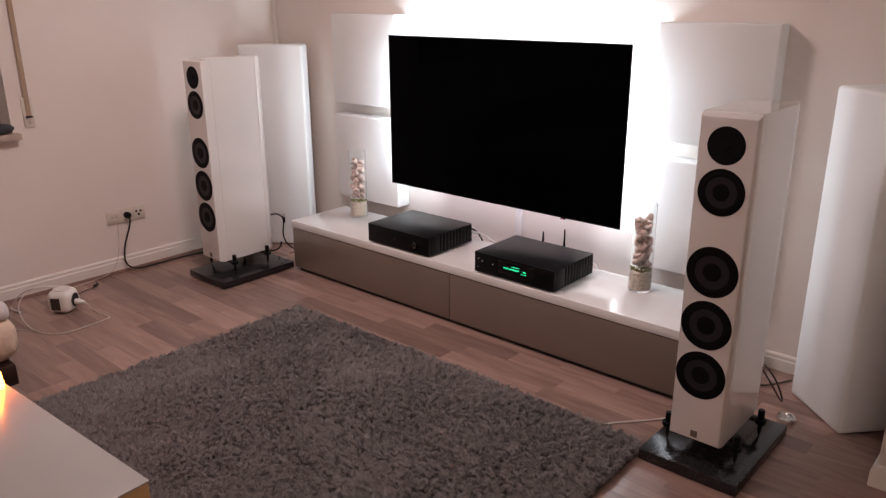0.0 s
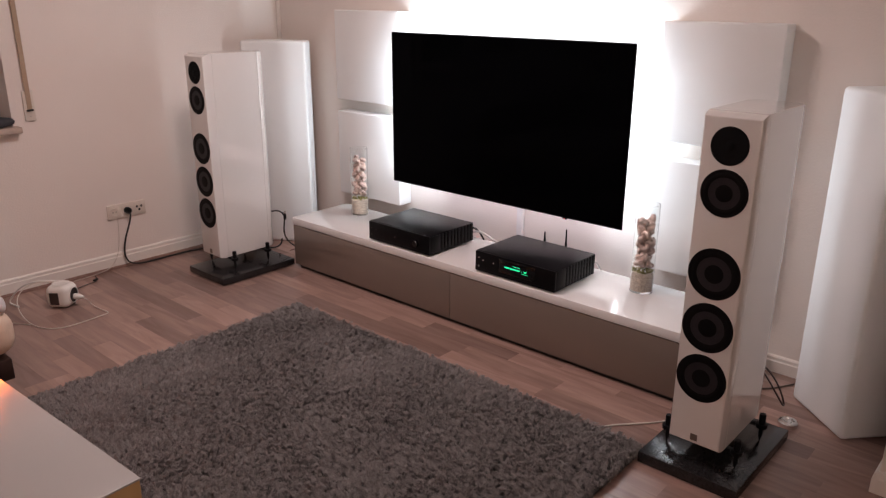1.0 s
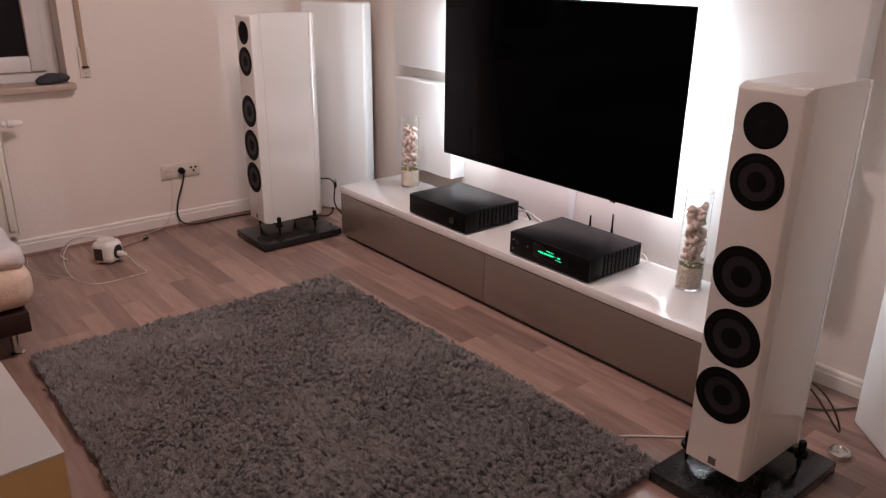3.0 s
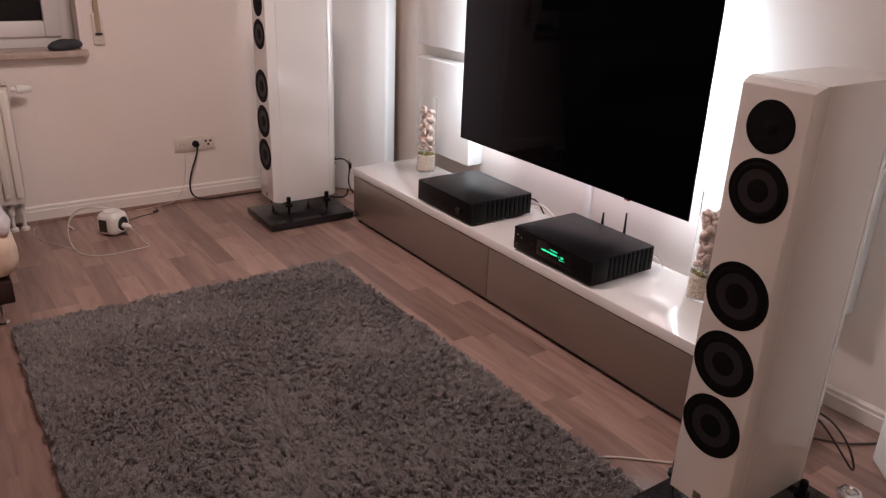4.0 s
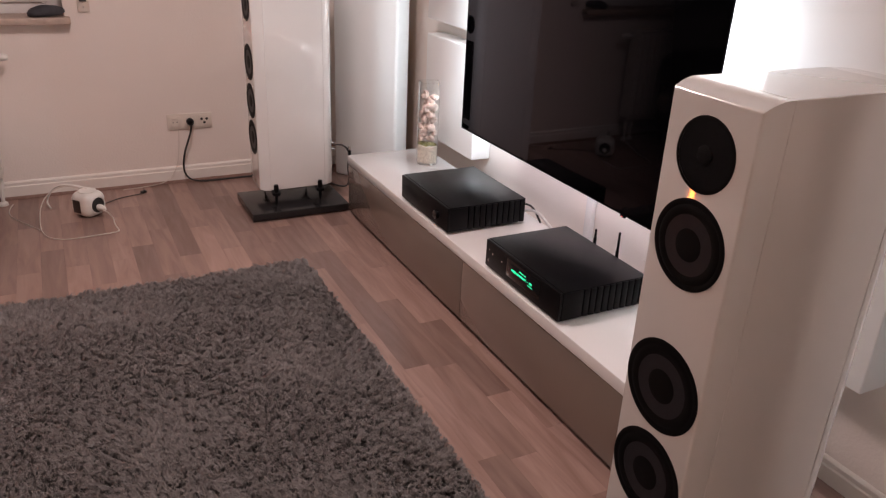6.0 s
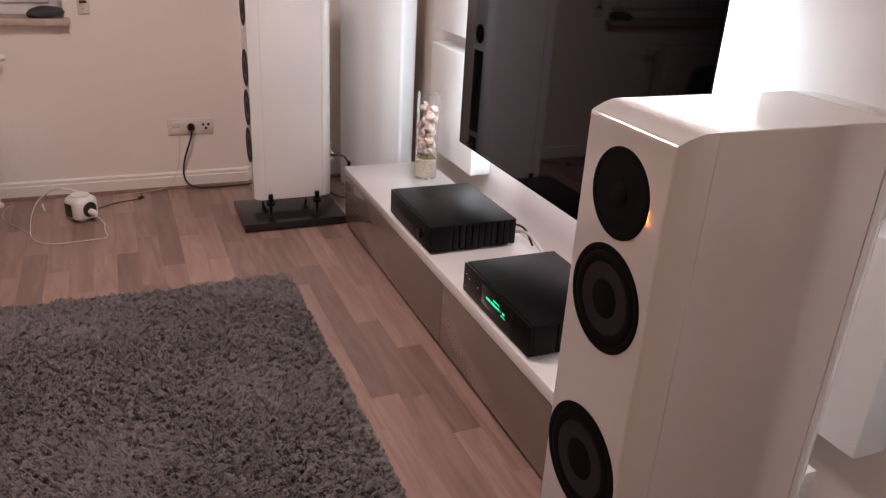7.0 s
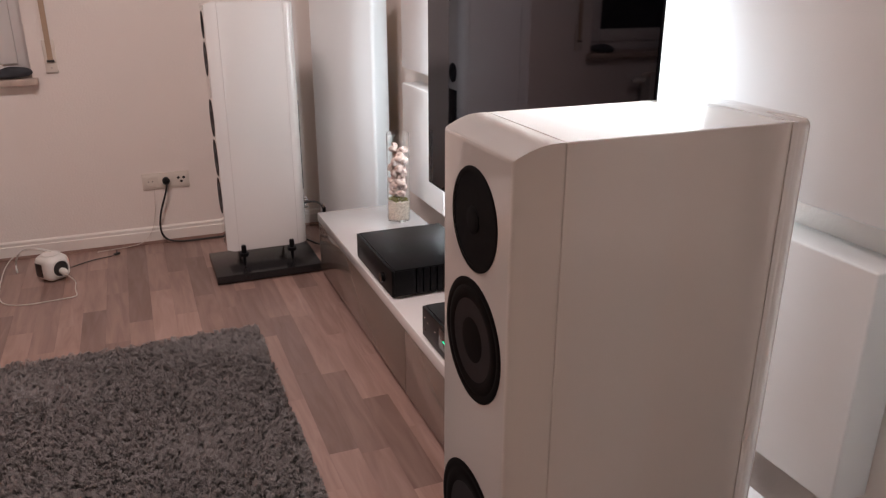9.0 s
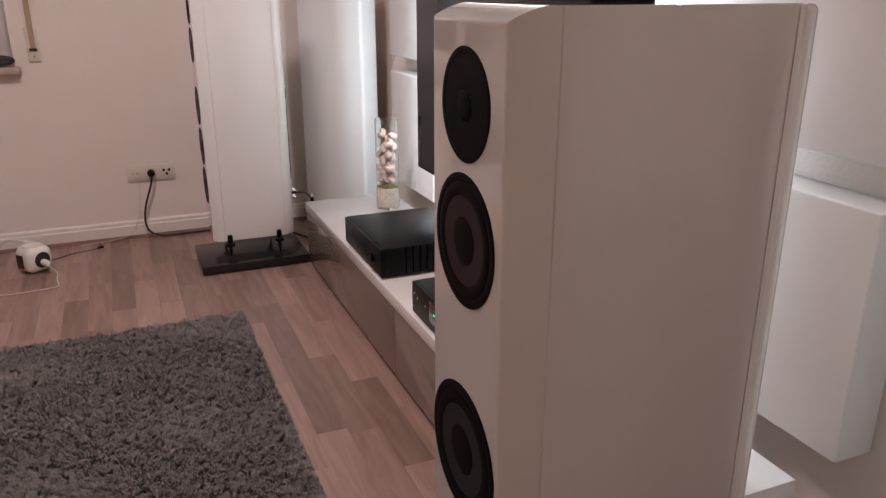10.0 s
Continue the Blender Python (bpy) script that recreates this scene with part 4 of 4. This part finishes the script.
# ---- small things on the floor ----
cb = thing("power_cube", "white cube power strip with round sockets on the floor", "power strip", (-3.800, 1.425, 0.001), rz=38)
cb.scale = (1.2, 1.2, 1.2)
bm = bmesh.new()
box(bm, -0.05, 0.05, -0.05, 0.05, 0.0, 0.098, 0.030, 6)
part("housing", bm, M_PLASTIC, cb)
bm = bmesh.new()
box(bm, -0.026, 0.012, -0.0525, -0.049, 0.020, 0.072, 0.001)
part("display", bm, mat("dark_panel", (0.05, 0.035, 0.03), 0.3), cb, "dark rectangular panel")
for m, nm in ((pose(0.0495, 0.0, 0.049, 0, 90, 0), "side"), (pose(0, 0, 0.0975, 0, 0, 0), "up")):
    bm = bmesh.new()
    lathe(bm, [(0.034, 0), (0.034, 0.002), (0.0305, 0.0022), (0.0300, 0.0006), (0, 0.0006)], 32, m)
    so = part("socket_ring", bm, M_PLASTIC, cb)
    bm = bmesh.new()
    lathe(bm, [(0, 0.0012), (0.0295, 0.0012)], 32, m)
    part("socket_face", bm, M_BLACK_GAP if nm == "side" else M_PLASTIC, so)
bm = bmesh.new()
lathe(bm, [(0, 0), (0.012, 0), (0.0135, 0.016), (0.009, 0.034), (0.004, 0.044), (0, 0.044)], 18, pose(0.049, 0.002, 0.040, 0, 90, -6))
part("plug", bm, M_PLASTIC, cb, "white plug")
cable("white_cable", [(-3.700, 1.480, 0.050), (-3.685, 1.495, 0.048), (-3.70, 1.515, 0.012), (-3.70, 1.52, 0.004), (-3.62, 1.515, 0.003), (-3.535, 1.535, 0.003), (-3.525, 1.515, 0.003), (-3.515, 1.42, 0.003), (-3.505, 1.32, 0.003), (-3.54, 1.245, 0.003), (-3.63, 1.215, 0.003), (-3.74, 1.21, 0.010), (-3.86, 1.22, 0.06), (-3.90, 1.28, 0.115), (-3.87, 1.36, 0.135), (-3.83, 1.41, 0.118)], 0.0024, M_CABLE_W, "thin white cable looping over the floor")
cable("mains_cable", [(-3.83, 1.43, 0.118), (-3.86, 1.37, 0.135), (-3.91, 1.31, 0.125), (-3.96, 1.27, 0.08), (-4.00, 1.25, 0.03), (-4.02, 1.245, 0.006), (-3.98, 1.25, 0.005), (-3.93, 1.26, 0.005)], 0.0042, M_PLASTIC, "white mains cable of the power cube")
cable("thin_cable", [(-4.05, 1.10, 0.003), (-3.95, 1.07, 0.003), (-3.83, 1.10, 0.003), (-3.74, 1.17, 0.003), (-3.66, 1.21, 0.003)], 0.0015, M_CABLE_W, "thin pale cable on the floor beside the radiator")
cable("black_cable", [(-3.86, 1.45, 0.010), (-3.93, 1.52, 0.005), (-3.98, 1.58, 0.005), (-3.985, 1.66, 0.006), (-4.00, 1.70, 0.010), (-4.02, 1.69, 0.028)], 0.0022, M_CABLE_B, "short black cable end on the floor")
bm = bmesh.new()
box(bm, -0.008, 0.008, -0.014, 0.014, 0.0, 0.010, 0.002)
solid("cable_connector", bm, M_CABLE_B, "small black cable connector on the floor", "connector", (-4.022, 1.690, 0.001), rz=30)

pk = thing("steel_puck", "round polished steel puck on the floor", "puck", (-0.679, 2.706, 0.001))
bm = bmesh.new()
lathe(bm, [(0, 0), (0.033, 0), (0.034, 0.003), (0.034, 0.016), (0.030, 0.021), (0.022, 0.022), (0.019, 0.017), (0.013, 0.017), (0.011, 0.021), (0, 0.022)], 36)
part("body", bm, M_STEEL, pk)

# cables by the loudspeakers
cable("speaker_cable", [(-0.80, 2.545, 0.28), (-0.79, 2.61, 0.262), (-0.765, 2.70, 0.16), (-0.737, 2.79, 0.040), (-0.729, 2.813, 0.012), (-0.734, 2.828, 0.024), (-0.765, 2.775, 0.15), (-0.805, 2.64, 0.262), (-0.825, 2.545, 0.28)], 0.0036, mat("dark_red_brown_cable", (0.055, 0.030, 0.028), 0.45), "dark brown speaker cable drooping in a loop from the terminals")
cable("speaker_cable", [(-1.05, 2.76, 0.006), (-0.96, 2.83, 0.006), (-0.897, 2.877, 0.006), (-0.833, 2.922, 0.006), (-0.795, 2.98, 0.006), (-0.774, 3.021, 0.006), (-0.765, 3.04, 0.006)], 0.0038, M_CABLE_BR, "brown cable lying on the floor towards the wall")
cable("thin_cable", [(-1.215, 2.150, 0.006), (-1.195, 2.215, 0.004), (-1.155, 2.275, 0.004), (-1.10, 2.335, 0.004), (-1.04, 2.400, 0.004), (-1.00, 2.47, 0.004), (-0.99, 2.56, 0.004), (-0.97, 2.75, 0.004)], 0.0032, M_CABLE_W, "pale cable running from the rug edge across the floor")
cable("speaker_cable", [(-3.61, 2.552, 0.285), (-3.60, 2.60, 0.300), (-3.57, 2.635, 0.285), (-3.56, 2.64, 0.24), (-3.575, 2.63, 0.17), (-3.57, 2.65, 0.10), (-3.53, 2.70, 0.05), (-3.47, 2.76, 0.04), (-3.42, 2.82, 0.05)], 0.0045, M_CABLE_B, "black speaker cable behind the loudspeaker")
cable("speaker_cable", [(-3.61, 2.70, 0.020), (-3.55, 2.74, 0.050), (-3.48, 2.78, 0.048), (-3.42, 2.84, 0.04)], 0.0030, mat("red_brown_cable", (0.12, 0.035, 0.03), 0.5), "thin reddish cable behind the loudspeaker")

cn = thing("cable_connector", "silver and black inline connector of the speaker cable", "connector", (-3.562, 2.640, 0.262))
bm = bmesh.new()
lathe(bm, [(0, -0.024), (0.006, -0.024), (0.0085, -0.018), (0.0085, 0.006), (0.006, 0.010), (0, 0.010)], 18)
part("sleeve", bm, M_BLACK, cn)
bm = bmesh.new()
lathe(bm, [(0, 0.009), (0.0072, 0.009), (0.0072, 0.024), (0.005, 0.028), (0, 0.028)], 18)
part("collar", bm, M_STEEL, cn, "silver collar")

# uplighter behind the camera, an unseen stand added to carry the warm fill
fl = thing("floor_lamp", "unseen floor uplighter added to bounce warm light off the ceiling", "floor lamp", (0.72, -0.75, 0.001))
bm = bmesh.new()
lathe(bm, [(0, 0), (0.14, 0), (0.14, 0.02), (0.012, 0.03), (0.012, 1.74), (0, 1.74)], 32)
part("stand", bm, M_STEEL, fl)
bm = bmesh.new()
lathe(bm, [(0, 1.74), (0.05, 1.74), (0.17, 1.84), (0.18, 1.845), (0.05, 1.755), (0, 1.75)], 40)
part("shade", bm, M_PLASTIC, fl)

# ceiling lamp over the rug, an unseen housing added for the overhead fill
cl = thing("ceiling_lamp", "unseen round ceiling lamp added for the warm overhead light", "ceiling lamp", (-2.3, 1.72, 2.37))
bm = bmesh.new()
lathe(bm, [(0, 0.13), (0.05, 0.13), (0.05, 0.09), (0.22, 0.075), (0.28, 0.03), (0.28, 0.012), (0.0, 0.012)], 36)
part("housing", bm, M_PLASTIC, cl)

# ---- floor strips ----
bm = bmesh.new()
box(bm, WALL_W - T, X_E + 0.2, Y_S - 0.2, WALL_N + T, -0.12, -0.004)
floor = setting("floor", bm, M_BACKING, "oak laminate floor laid in narrow staggered strips", "floor")
SWD, SLN = 0.088, 0.50


def strip_mesh(length):
    b = bmesh.new()
    x, y = length / 2 - 0.00008, SWD / 2 - 0.00008
    e = 0.00015
    lo = [b.verts.new(p) for p in ((-x, -y, -0.0045), (x, -y, -0.0045), (x, y, -0.0045), (-x, y, -0.0045))]
    mi = [b.verts.new(p) for p in ((-x, -y, -e), (x, -y, -e), (x, y, -e), (-x, y, -e))]
    hi = [b.verts.new(p) for p in ((-x + e, -y + e, 0), (x - e, -y + e, 0), (x - e, y - e, 0), (-x + e, y - e, 0))]
    b.faces.new(hi)
    for i in range(4):
        j = (i + 1) % 4
        b.faces.new((mi[i], mi[j], hi[j], hi[i]))
        b.faces.new((lo[i], lo[j], mi[j], mi[i]))
    return mesh("strip", b, M_WOOD)


strip_me = strip_mesh(SLN)
rs = random.Random(21)
verts, faces = [], []
count = 0
row = 0
y = Y_S + SWD / 2
offset = 0.0
while y < WALL_N:
    if row % 3 == 0:
        offset = rs.uniform(0, SLN)
    else:
        offset += SLN * rs.choice((0.33, 0.42, 0.58))
    x = WALL_W - (offset % SLN) + SLN / 2
    while x - SLN / 2 < X_E:
        x0, x1 = max(x - SLN / 2, WALL_W), min(x + SLN / 2, X_E)
        inside = x - SLN / 2 > WALL_W and x + SLN / 2 < -0.15 and 1.0 < y < 3.1
        under_rug = RX0 + 0.1 < x0 and x1 < RX1 - 0.1 and RGY0 + 0.1 < y < RGY1 - 0.1
        under_bench = BX0 < x0 and x1 < BX1 and y > BY0 + 0.1
        if inside and not under_rug and not under_bench and count < 300:
            o = new("strip", strip_me)
            o.location = (x, y, 0)
            o.parent = floor
            count += 1
        elif x1 - x0 > 0.01:
            k = len(verts)
            a, b_ = x0 + 0.00008, x1 - 0.00008
            c, e_ = y - SWD / 2 + 0.00008, y + SWD / 2 - 0.00008
            verts += [(a, c, 0), (b_, c, 0), (b_, e_, 0), (a, e_, 0), (a, c, -0.0045), (b_, c, -0.0045), (b_, e_, -0.0045), (a, e_, -0.0045)]
            faces += [(k, k + 1, k + 2, k + 3), (k + 4, k + 5, k + 1, k), (k + 5, k + 6, k + 2, k + 1), (k + 6, k + 7, k + 3, k + 2), (k + 7, k + 4, k, k + 3)]
        x += SLN
    y += SWD
    row += 1
me = bpy.data.meshes.new("strips")
me.from_pydata(verts, [], faces)
me.materials.append(M_WOOD)
far = new("strips", me)
far.parent = floor
tagged(far, kind="stuff")
